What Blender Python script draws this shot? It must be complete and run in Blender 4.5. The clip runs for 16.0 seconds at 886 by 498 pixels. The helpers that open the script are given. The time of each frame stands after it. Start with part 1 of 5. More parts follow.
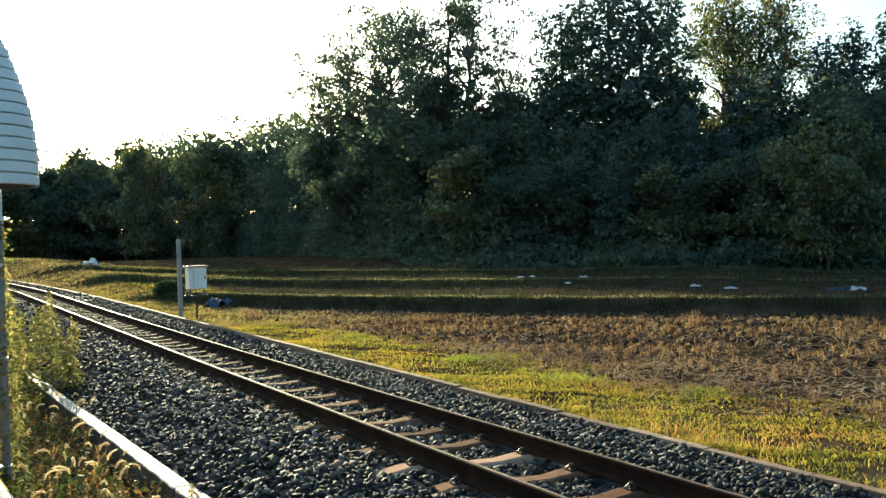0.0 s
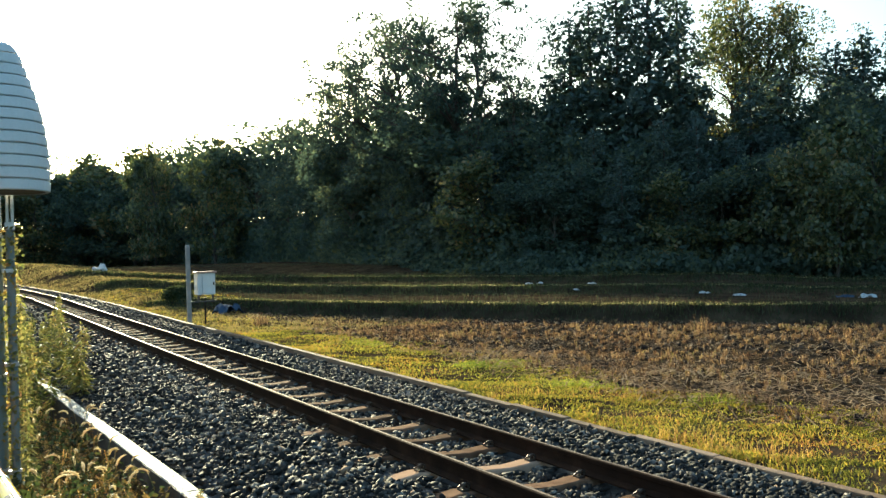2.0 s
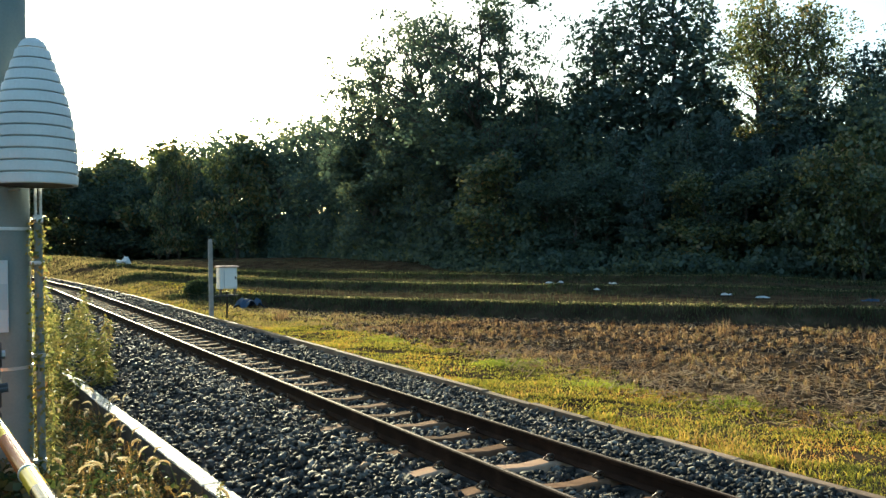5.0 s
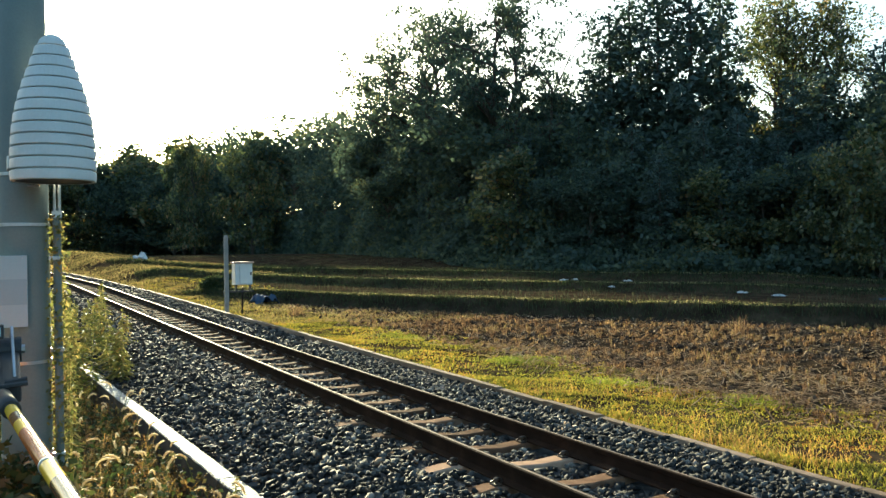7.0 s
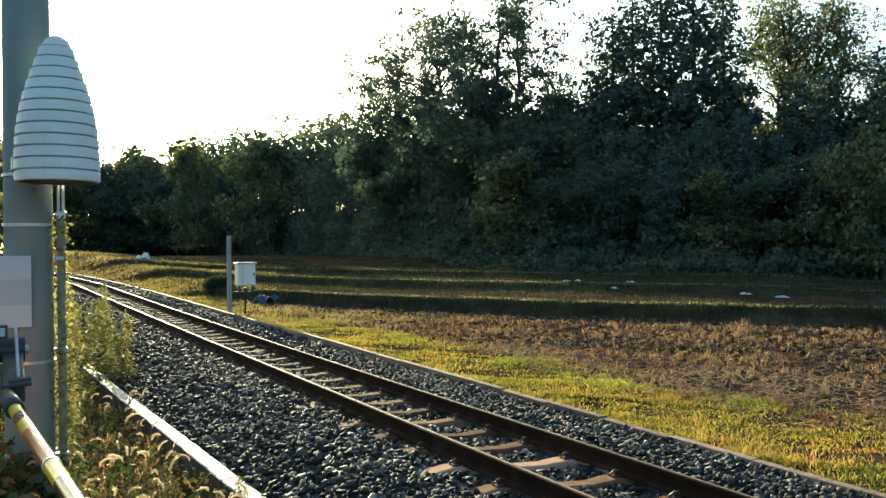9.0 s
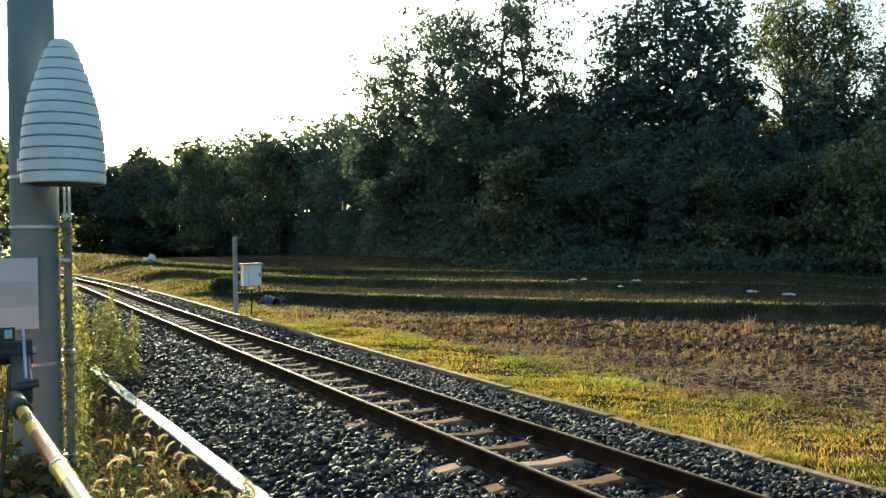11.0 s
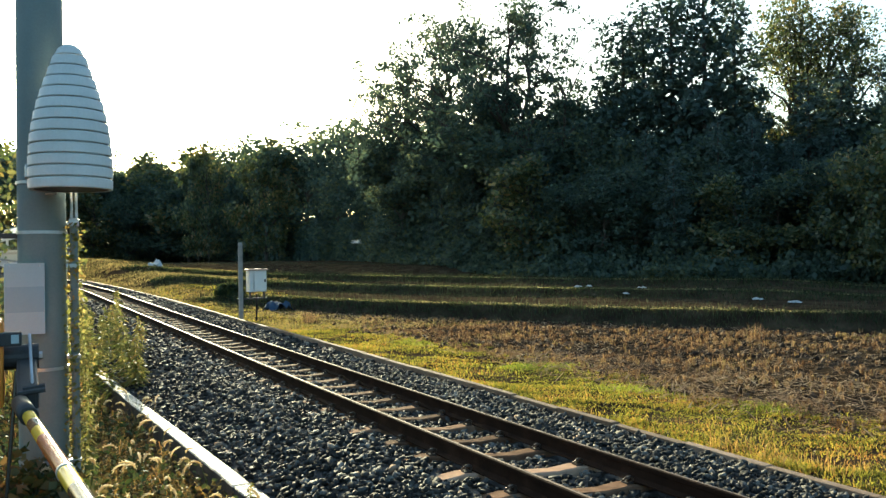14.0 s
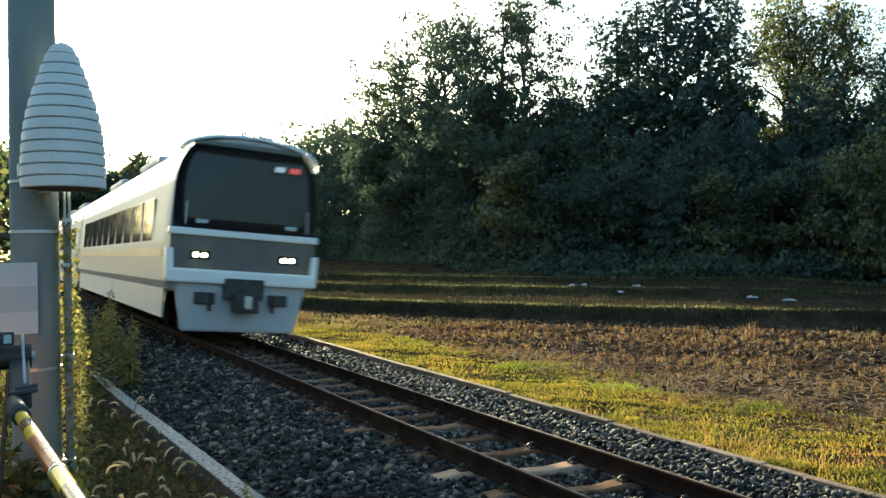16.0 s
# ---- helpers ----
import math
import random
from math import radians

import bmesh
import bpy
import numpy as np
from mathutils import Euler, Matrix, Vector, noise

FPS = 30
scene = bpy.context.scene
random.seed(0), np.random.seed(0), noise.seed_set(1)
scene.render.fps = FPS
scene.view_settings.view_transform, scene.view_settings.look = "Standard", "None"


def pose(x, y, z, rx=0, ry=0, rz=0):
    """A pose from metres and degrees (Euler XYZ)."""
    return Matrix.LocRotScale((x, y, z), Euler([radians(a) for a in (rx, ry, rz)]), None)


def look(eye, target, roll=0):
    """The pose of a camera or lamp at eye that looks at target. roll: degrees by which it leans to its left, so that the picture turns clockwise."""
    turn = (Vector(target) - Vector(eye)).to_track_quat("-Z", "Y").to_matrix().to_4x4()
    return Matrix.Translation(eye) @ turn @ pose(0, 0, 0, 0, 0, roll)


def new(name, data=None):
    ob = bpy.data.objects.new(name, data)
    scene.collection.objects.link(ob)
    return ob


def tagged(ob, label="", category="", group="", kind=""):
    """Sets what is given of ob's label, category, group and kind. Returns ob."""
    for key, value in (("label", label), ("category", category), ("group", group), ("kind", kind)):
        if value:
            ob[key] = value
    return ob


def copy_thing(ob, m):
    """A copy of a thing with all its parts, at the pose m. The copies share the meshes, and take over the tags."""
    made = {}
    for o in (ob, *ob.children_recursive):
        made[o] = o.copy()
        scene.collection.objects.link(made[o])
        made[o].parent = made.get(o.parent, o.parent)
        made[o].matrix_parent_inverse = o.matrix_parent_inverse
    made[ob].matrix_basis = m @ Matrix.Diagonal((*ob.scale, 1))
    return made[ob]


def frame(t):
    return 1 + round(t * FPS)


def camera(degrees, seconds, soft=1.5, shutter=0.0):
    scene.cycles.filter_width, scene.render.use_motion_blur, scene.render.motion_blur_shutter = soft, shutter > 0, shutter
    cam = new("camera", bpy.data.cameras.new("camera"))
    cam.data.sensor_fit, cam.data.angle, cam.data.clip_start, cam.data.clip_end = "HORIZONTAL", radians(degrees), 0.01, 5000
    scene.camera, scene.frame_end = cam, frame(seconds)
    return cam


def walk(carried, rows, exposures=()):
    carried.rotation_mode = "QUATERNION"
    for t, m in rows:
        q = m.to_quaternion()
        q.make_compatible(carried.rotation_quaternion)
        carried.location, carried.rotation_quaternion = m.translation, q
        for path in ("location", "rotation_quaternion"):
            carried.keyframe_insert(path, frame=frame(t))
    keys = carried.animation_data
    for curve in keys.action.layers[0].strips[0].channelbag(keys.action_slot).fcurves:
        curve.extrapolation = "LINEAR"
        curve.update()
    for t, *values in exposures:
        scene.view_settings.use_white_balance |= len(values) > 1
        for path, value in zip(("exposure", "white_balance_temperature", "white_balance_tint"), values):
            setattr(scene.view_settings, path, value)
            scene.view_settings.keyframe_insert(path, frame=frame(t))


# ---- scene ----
cam = camera(57.0, 16.0, soft=1.45, shutter=0.4)
PATH = [
    (0, (-3.923, -0.287, 1.675), (-2.882, 1.42, 1.674), -2.0),
    (0.5, (-3.921, -0.276, 1.669), (-2.883, 1.434, 1.671), -1.9),
    (1, (-3.919, -0.282, 1.674), (-2.885, 1.43, 1.681), -1.9),
    (1.5, (-3.921, -0.282, 1.673), (-2.892, 1.433, 1.685), -1.9),
    (2, (-3.931, -0.293, 1.675), (-2.906, 1.424, 1.69), -1.9),
    (2.5, (-3.927, -0.278, 1.67), (-2.904, 1.441, 1.687), -1.7),
    (3, (-3.936, -0.284, 1.674), (-2.917, 1.437, 1.689), -1.6),
    (3.5, (-3.928, -0.284, 1.675), (-2.917, 1.441, 1.69), -1.4),
    (4, (-3.931, -0.282, 1.676), (-2.928, 1.448, 1.691), -1.3),
    (6.5, (-3.962, -0.317, 1.683), (-3.008, 1.441, 1.686), -0.9),
    (7, (-3.953, -0.303, 1.68), (-3.002, 1.457, 1.683), -0.9),
    (7.5, (-3.949, -0.299, 1.677), (-3.001, 1.462, 1.681), -0.8),
    (8, (-3.964, -0.309, 1.682), (-3.016, 1.452, 1.686), -0.7),
    (8.5, (-3.955, -0.301, 1.682), (-3.008, 1.46, 1.686), -0.7),
    (9, (-3.956, -0.31, 1.682), (-3.011, 1.453, 1.687), -0.8),
    (11.5, (-3.954, -0.304, 1.679), (-3.022, 1.466, 1.683), -1.2),
    (12, (-3.96, -0.309, 1.681), (-3.031, 1.463, 1.685), -1.1),
    (12.5, (-3.961, -0.31, 1.684), (-3.035, 1.463, 1.69), -1.1),
    (13, (-3.95, -0.296, 1.678), (-3.026, 1.478, 1.688), -1.0),
    (13.5, (-3.97, -0.307, 1.683), (-3.046, 1.467, 1.697), -1.0),
    (14, (-3.959, -0.304, 1.681), (-3.037, 1.47, 1.701), -1.0),
    (14.5, (-3.963, -0.315, 1.684), (-3.042, 1.46, 1.709), -1.0),
    (15, (-3.965, -0.32, 1.684), (-3.044, 1.455, 1.712), -1.1),
    (15.5, (-3.969, -0.315, 1.682), (-3.043, 1.458, 1.706), -1.1),
    (16, (-3.952, -0.297, 1.68), (-3.019, 1.472, 1.697), -1.1),
]
walk(cam, [(t, look(eye, aim, roll)) for t, eye, aim, roll in PATH], exposures=[(0, 1.9, 5600, -7), (16, 1.9, 5600, -7)])

# ---- light ----
SUN_DIR = Vector((0.122, 0.97, 0.188)).normalized()
SUN_EL, SUN_AZ = math.asin(SUN_DIR.z), math.atan2(SUN_DIR.x, SUN_DIR.y)
world = bpy.data.worlds.new("world")
scene.world = world
world.use_nodes = True
wn = world.node_tree.nodes
sky = wn.new("ShaderNodeTexSky")
sky.sky_type, sky.sun_disc = "NISHITA", False
sky.sun_elevation, sky.sun_rotation = SUN_EL, SUN_AZ
sky.air_density, sky.dust_density, sky.ozone_density = 1.0, 4.0, 1.5
world.node_tree.links.new(sky.outputs[0], wn["Background"].inputs[0])
wn["Background"].inputs[1].default_value = 0.115
sun_data = bpy.data.lights.new("sun", "SUN")
sun_data.energy, sun_data.angle, sun_data.color = 5.0, radians(0.6), (1.0, 0.78, 0.48)
sun = new("sun", sun_data)
sun.matrix_world = look((0, 0, 60), Vector((0, 0, 60)) - SUN_DIR)


# ---- materials ----
def nodes_of(name):
    m = bpy.data.materials.new(name)
    m.use_nodes = True
    nt = m.node_tree
    return m, nt, nt.nodes, nt.links, nt.nodes["Principled BSDF"]


def ramp(n, stops):
    r = n.new("ShaderNodeValToRGB")
    el = r.color_ramp.elements
    while len(el) < len(stops):
        el.new(0.5)
    for e, (p, c) in zip(el, stops):
        e.position, e.color = p, (*c, 1)
    return r


def plain(name, stops, scale=6.0, rough=0.7, metal=0.0, bump=0.15, fine=60.0, spec=0.5, rough_var=0.15, pick="none"):
    """Two-scale noise colour with bump; pick adds a random shift for each object or island."""
    m, nt, n, l, b = nodes_of(name)
    tc = n.new("ShaderNodeTexCoord")
    big, small = n.new("ShaderNodeTexNoise"), n.new("ShaderNodeTexNoise")
    big.inputs["Scale"].default_value, big.inputs["Detail"].default_value = scale, 6
    small.inputs["Scale"].default_value, small.inputs["Detail"].default_value = fine, 4
    l.new(tc.outputs["Object"], big.inputs["Vector"])
    l.new(tc.outputs["Object"], small.inputs["Vector"])
    mix = n.new("ShaderNodeMath")
    mix.operation = "MULTIPLY_ADD"
    l.new(small.outputs[0], mix.inputs[0])
    mix.inputs[1].default_value = 0.4
    add = n.new("ShaderNodeMath")
    add.operation = "MULTIPLY_ADD"
    l.new(big.outputs[0], add.inputs[0])
    add.inputs[1].default_value, add.inputs[2].default_value = 1.2, -0.3
    l.new(add.outputs[0], mix.inputs[2])
    last = mix.outputs[0]
    if pick != "none":
        src = n.new("ShaderNodeObjectInfo").outputs["Random"] if pick == "object" else n.new("ShaderNodeNewGeometry").outputs["Random Per Island"]
        sh = n.new("ShaderNodeMath")
        sh.operation = "MULTIPLY_ADD"
        l.new(src, sh.inputs[0])
        sh.inputs[1].default_value = 0.8
        off = n.new("ShaderNodeMath")
        off.operation = "ADD"
        off.inputs[1].default_value = -0.4
        l.new(last, off.inputs[0])
        l.new(off.outputs[0], sh.inputs[2])
        last = sh.outputs[0]
    r = ramp(n, stops)
    l.new(last, r.inputs[0])
    l.new(r.outputs[0], b.inputs["Base Color"])
    rr = n.new("ShaderNodeMapRange")
    rr.inputs["To Min"].default_value, rr.inputs["To Max"].default_value = max(0.02, rough - rough_var), min(1, rough + rough_var)
    l.new(big.outputs[0], rr.inputs[0])
    l.new(rr.outputs[0], b.inputs["Roughness"])
    b.inputs["Metallic"].default_value = metal
    b.inputs["Specular IOR Level"].default_value = spec
    if bump:
        bp = n.new("ShaderNodeBump")
        bp.inputs["Strength"].default_value, bp.inputs["Distance"].default_value = bump, 0.02
        l.new(mix.outputs[0], bp.inputs["Height"])
        l.new(bp.outputs[0], b.inputs["Normal"])
    return m


def leafy(name, stops, through_light=0.45, gloss=0.12, rough=0.45, patch=0.25):
    """Thin foliage: diffuse, translucent and a little gloss; colour varies by leaf and in patches."""
    m = bpy.data.materials.new(name)
    m.use_nodes = True
    n, l = m.node_tree.nodes, m.node_tree.links
    n.remove(n["Principled BSDF"])
    geo, tc, nz = n.new("ShaderNodeNewGeometry"), n.new("ShaderNodeTexCoord"), n.new("ShaderNodeTexNoise")
    nz.inputs["Scale"].default_value = patch
    l.new(geo.outputs["Position"], nz.inputs["Vector"])
    ad = n.new("ShaderNodeMath")
    ad.operation = "MULTIPLY_ADD"
    l.new(geo.outputs["Random Per Island"], ad.inputs[0])
    ad.inputs[1].default_value = 0.85
    sc = n.new("ShaderNodeMath")
    sc.operation = "MULTIPLY_ADD"
    l.new(nz.outputs[0], sc.inputs[0])
    sc.inputs[1].default_value, sc.inputs[2].default_value = 1.2, -0.52
    l.new(sc.outputs[0], ad.inputs[2])
    r = ramp(n, stops)
    l.new(ad.outputs[0], r.inputs[0])
    d, t, g = n.new("ShaderNodeBsdfDiffuse"), n.new("ShaderNodeBsdfTranslucent"), n.new("ShaderNodeBsdfGlossy")
    g.inputs["Roughness"].default_value = rough
    g.inputs["Color"].default_value = (0.9, 0.95, 1, 1)
    for s in (d, t):
        l.new(r.outputs[0], s.inputs["Color"])
    m1, m2 = n.new("ShaderNodeMixShader"), n.new("ShaderNodeMixShader")
    m1.inputs[0].default_value, m2.inputs[0].default_value = through_light, gloss
    l.new(d.outputs[0], m1.inputs[1])
    l.new(t.outputs[0], m1.inputs[2])
    l.new(m1.outputs[0], m2.inputs[1])
    l.new(g.outputs[0], m2.inputs[2])
    l.new(m2.outputs[0], n["Material Output"].inputs[0])
    return m


def glow(name, colour, strength):
    m, nt, n, l, b = nodes_of(name)
    b.inputs["Base Color"].default_value = (*colour, 1)
    b.inputs["Emission Color"].default_value = (*colour, 1)
    b.inputs["Emission Strength"].default_value = strength
    return m


M = {}
M["soil"] = plain("soil", [(0.2, (0.018, 0.013, 0.009)), (0.5, (0.042, 0.03, 0.019)), (0.8, (0.085, 0.062, 0.038))], 1.2, 0.9, bump=0.6, fine=25, spec=0.0)
M["ballast"] = plain("ballast_dust", [(0.3, (0.03, 0.03, 0.03)), (0.7, (0.10, 0.095, 0.09))], 5, 0.95, bump=0.8, fine=40, spec=0.03)
M["stone"] = plain("ballast_stone", [(0.05, (0.012, 0.0115, 0.0105)), (0.5, (0.034, 0.032, 0.029)), (0.74, (0.08, 0.075, 0.067)), (0.9, (0.2, 0.182, 0.155)), (0.96, (0.34, 0.3, 0.25)), (1.0, (0.26, 0.18, 0.12))], 3, 0.8, bump=0.3, fine=60, spec=0.12, rough_var=0.2, pick="island")
M["rust"] = plain("rail_rust", [(0.2, (0.012, 0.008, 0.006)), (0.6, (0.027, 0.016, 0.011)), (0.9, (0.05, 0.03, 0.02))], 4, 0.95, 0.0, bump=0.2, spec=0.02)
M["clip"] = plain("clip_steel", [(0.2, (0.05, 0.04, 0.032)), (0.8, (0.12, 0.1, 0.085))], 8, 0.5, 0.6, bump=0.2)
M["railtop"] = plain("rail_head_steel", [(0.2, (0.1, 0.07, 0.055)), (0.8, (0.18, 0.13, 0.105))], 3, 0.65, 1.0, bump=0.03)
M["concrete"] = plain("sleeper_concrete", [(0.2, (0.1, 0.056, 0.033)), (0.55, (0.16, 0.088, 0.05)), (0.9, (0.25, 0.145, 0.086))], 6, 0.92, bump=0.5, spec=0.02, pick="object")
M["newcon"] = plain("new_concrete", [(0.2, (0.42, 0.26, 0.165)), (0.8, (0.55, 0.37, 0.245))], 6, 0.95, bump=0.3, spec=0.0)
M["kerb"] = plain("kerb_concrete", [(0.1, (0.16, 0.108, 0.07)), (0.6, (0.22, 0.15, 0.1)), (1.0, (0.3, 0.215, 0.15))], 5, 0.85, bump=0.5, spec=0.12, pick="object")
# edging wall sides: soil brown, with the shade put into the colour too
M["soiled_shade"] = plain("soiled_shade_concrete", [(0.2, (0.03, 0.022, 0.016)), (0.6, (0.08, 0.06, 0.045)), (0.9, (0.15, 0.12, 0.095))], 5, 0.85, bump=0.4)
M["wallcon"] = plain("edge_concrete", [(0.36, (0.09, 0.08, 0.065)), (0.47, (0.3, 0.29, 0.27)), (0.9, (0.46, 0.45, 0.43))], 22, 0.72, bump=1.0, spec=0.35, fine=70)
M["pole"] = plain("pole_concrete", [(0.2, (0.125, 0.155, 0.148)), (0.8, (0.195, 0.225, 0.212))], 2, 0.75, bump=0.15)
M["cover"] = plain("grey_plastic", [(0.2, (0.55, 0.56, 0.54)), (0.8, (0.7, 0.71, 0.69))], 3, 0.5, bump=0.04)
M["galv"] = plain("galvanised_steel", [(0.2, (0.4, 0.41, 0.42)), (0.8, (0.6, 0.61, 0.62))], 12, 0.38, 0.8, bump=0.05)
M["darksteel"] = plain("dark_steel", [(0.2, (0.02, 0.02, 0.022)), (0.8, (0.06, 0.06, 0.06))], 8, 0.55, 0.3, bump=0.1)
M["orange"] = plain("orange_paint", [(0.2, (0.62, 0.2, 0.02)), (0.8, (0.75, 0.28, 0.03))], 3, 0.45, bump=0.04)
M["yellow"] = plain("yellow_tape", [(0.2, (0.6, 0.4, 0.025)), (0.8, (0.72, 0.5, 0.04))], 6, 0.2, bump=0.02, rough_var=0.06)
M["black"] = plain("black_tape", [(0.2, (0.015, 0.013, 0.012)), (0.8, (0.04, 0.035, 0.03))], 6, 0.2, bump=0.02, rough_var=0.06)
M["red"] = plain("red_reflector", [(0.2, (0.17, 0.022, 0.015)), (0.8, (0.26, 0.035, 0.022))], 6, 0.2, bump=0.02, rough_var=0.06)
M["paper"] = plain("sign_white", [(0.2, (0.34, 0.41, 0.43)), (0.8, (0.42, 0.49, 0.5))], 2, 0.5, bump=0.02)
M["paper2"] = plain("sign_grey", [(0.2, (0.27, 0.34, 0.37)), (0.8, (0.32, 0.39, 0.41))], 2, 0.5, bump=0.02)
M["post"] = plain("weathered_post", [(0.2, (0.2, 0.18, 0.16)), (0.8, (0.36, 0.33, 0.3))], 3, 0.8, bump=0.3)
M["cabinet"] = plain("cabinet_paint", [(0.2, (0.66, 0.64, 0.6)), (0.8, (0.78, 0.76, 0.72))], 2, 0.5, bump=0.04)
M["cabtop"] = plain("cabinet_lid", [(0.2, (0.3, 0.16, 0.12)), (0.8, (0.45, 0.28, 0.22))], 4, 0.5, bump=0.1)
M["film"] = plain("white_film", [(0.2, (0.36, 0.37, 0.38)), (0.8, (0.55, 0.56, 0.57))], 5, 0.5, bump=0.2)
M["blue"] = plain("blue_sheet", [(0.2, (0.025, 0.04, 0.07)), (0.8, (0.07, 0.1, 0.15))], 4, 0.85, bump=0.3, spec=0.1)
M["bark"] = plain("bark", [(0.2, (0.035, 0.028, 0.02)), (0.8, (0.1, 0.08, 0.06))], 5, 0.9, bump=0.5)
M["train_white"] = plain("train_white_paint", [(0.2, (0.74, 0.74, 0.73)), (0.8, (0.82, 0.82, 0.81))], 1.5, 0.3, bump=0.01)
M["train_grey"] = plain("train_skirt_grey", [(0.2, (0.36, 0.37, 0.39)), (0.8, (0.46, 0.47, 0.48))], 1.5, 0.5, bump=0.03)
M["train_dark"] = plain("train_dark_band", [(0.2, (0.08, 0.075, 0.07)), (0.8, (0.13, 0.12, 0.11))], 2, 0.4, bump=0.01)
M["train_steel"] = plain("train_stainless", [(0.2, (0.3, 0.31, 0.32)), (0.8, (0.38, 0.39, 0.4))], 2, 0.5, 0.3, bump=0.02)
M["train_glass"] = plain("train_tinted_glass", [(0.2, (0.02, 0.025, 0.03)), (0.8, (0.035, 0.04, 0.045))], 1, 0.08, bump=0, spec=0.6, rough_var=0.03)
M["lamp"] = glow("headlamp_glow", (1.0, 0.86, 0.42), 8)
M["led_red"] = glow("display_red", (0.8, 0.1, 0.08), 0.12)
M["led_white"] = glow("display_white", (0.6, 0.63, 0.66), 0.1)

M["grass"] = leafy("grass_green", [(0.0, (0.045, 0.05, 0.012)), (0.3, (0.14, 0.145, 0.02)), (0.62, (0.32, 0.28, 0.035)), (0.88, (0.42, 0.27, 0.045)), (1.0, (0.4, 0.18, 0.045))], 0.6, 0.012, patch=0.9)
M["straw"] = leafy("straw", [(0.0, (0.045, 0.026, 0.014)), (0.4, (0.13, 0.07, 0.036)), (0.8, (0.34, 0.22, 0.105)), (1.0, (0.2, 0.16, 0.05))], 0.45, 0.015, patch=0.5)
M["pale_straw"] = leafy("pale_straw", [(0.0, (0.15, 0.09, 0.045)), (0.5, (0.34, 0.22, 0.12)), (1.0, (0.56, 0.42, 0.25))], 0.5, 0.03, patch=0.5)
M["dry"] = leafy("dry_grass", [(0.0, (0.16, 0.09, 0.03)), (0.5, (0.38, 0.21, 0.055)), (1.0, (0.46, 0.33, 0.08))], 0.5, 0.01, patch=1.2)
M["meadow"] = leafy("meadow_grass", [(0.0, (0.06, 0.055, 0.02)), (0.45, (0.16, 0.13, 0.045)), (0.8, (0.32, 0.25, 0.1)), (1.0, (0.24, 0.14, 0.065))], 0.55, 0.01, patch=0.5)
M["tuft"] = leafy("tuft_grass", [(0.0, (0.1, 0.13, 0.02)), (0.5, (0.24, 0.26, 0.03)), (1.0, (0.36, 0.33, 0.04))], 0.6, 0.012, patch=0.9)
# rim and bank grass carry the terraces' sun and shade in their colours
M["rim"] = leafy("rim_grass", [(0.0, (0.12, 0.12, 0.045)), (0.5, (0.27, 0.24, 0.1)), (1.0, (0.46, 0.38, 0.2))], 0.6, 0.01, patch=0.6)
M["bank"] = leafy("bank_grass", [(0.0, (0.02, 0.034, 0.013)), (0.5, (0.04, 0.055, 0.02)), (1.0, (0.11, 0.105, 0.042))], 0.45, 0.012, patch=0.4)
M["dull"] = leafy("dull_regrowth", [(0.0, (0.025, 0.03, 0.016)), (0.5, (0.045, 0.047, 0.025)), (1.0, (0.09, 0.08, 0.042))], 0.4, 0.01, patch=0.4)
# darker copy of the weed leaf, the bank's shade mixed into its green
M["darkweed"] = leafy("shaded_weed", [(0.0, (0.025, 0.04, 0.012)), (0.6, (0.06, 0.075, 0.02)), (1.0, (0.16, 0.1, 0.035))], 0.4, 0.02, patch=1.5)
M["clod"] = plain("soil_clod", [(0.2, (0.02, 0.014, 0.01)), (0.6, (0.05, 0.035, 0.024)), (0.9, (0.1, 0.07, 0.045))], 8, 0.95, bump=0.5, spec=0.08, pick="island")
M["bird"] = plain("bird_white", [(0.2, (0.75, 0.75, 0.74)), (0.8, (0.85, 0.85, 0.84))], 20, 0.8, bump=0.05)
M["weed"] = leafy("weed_leaf", [(0.0, (0.05, 0.07, 0.015)), (0.4, (0.15, 0.16, 0.03)), (0.75, (0.32, 0.24, 0.06)), (1.0, (0.3, 0.13, 0.045))], 0.55, 0.03, patch=1.5)
M["lush"] = leafy("lush_weed_leaf", [(0.0, (0.08, 0.1, 0.025)), (0.5, (0.2, 0.2, 0.05)), (0.85, (0.36, 0.3, 0.09)), (1.0, (0.34, 0.22, 0.06))], 0.6, 0.03, patch=1.5)
M["goldweed"] = leafy("bank_weed_leaf", [(0.0, (0.03, 0.03, 0.012)), (0.4, (0.1, 0.075, 0.022)), (0.75, (0.32, 0.2, 0.05)), (1.0, (0.36, 0.17, 0.05))], 0.6, 0.03, patch=1.5)
M["foxtail"] = leafy("foxtail_bristle", [(0.0, (0.46, 0.34, 0.18)), (0.6, (0.66, 0.54, 0.32)), (1.0, (0.8, 0.7, 0.48))], 0.7, 0.05, patch=2)
M["leaf_dark"] = leafy("leaf_dark_green", [(0.0, (0.045, 0.07, 0.05)), (0.5, (0.075, 0.105, 0.07)), (0.9, (0.11, 0.13, 0.065)), (1.0, (0.15, 0.15, 0.06))], 0.5, 0.025, 0.6, patch=0.2)
M["leaf_cedar"] = leafy("cedar_needles", [(0.0, (0.035, 0.06, 0.045)), (0.6, (0.055, 0.085, 0.06)), (1.0, (0.09, 0.11, 0.06))], 0.35, 0.05, 0.6, patch=0.2)
M["leaf_light"] = leafy("leaf_autumn_green", [(0.0, (0.04, 0.06, 0.02)), (0.5, (0.09, 0.11, 0.03)), (0.85, (0.2, 0.17, 0.045)), (1.0, (0.28, 0.17, 0.05))], 0.5, 0.05, 0.6, patch=0.15)


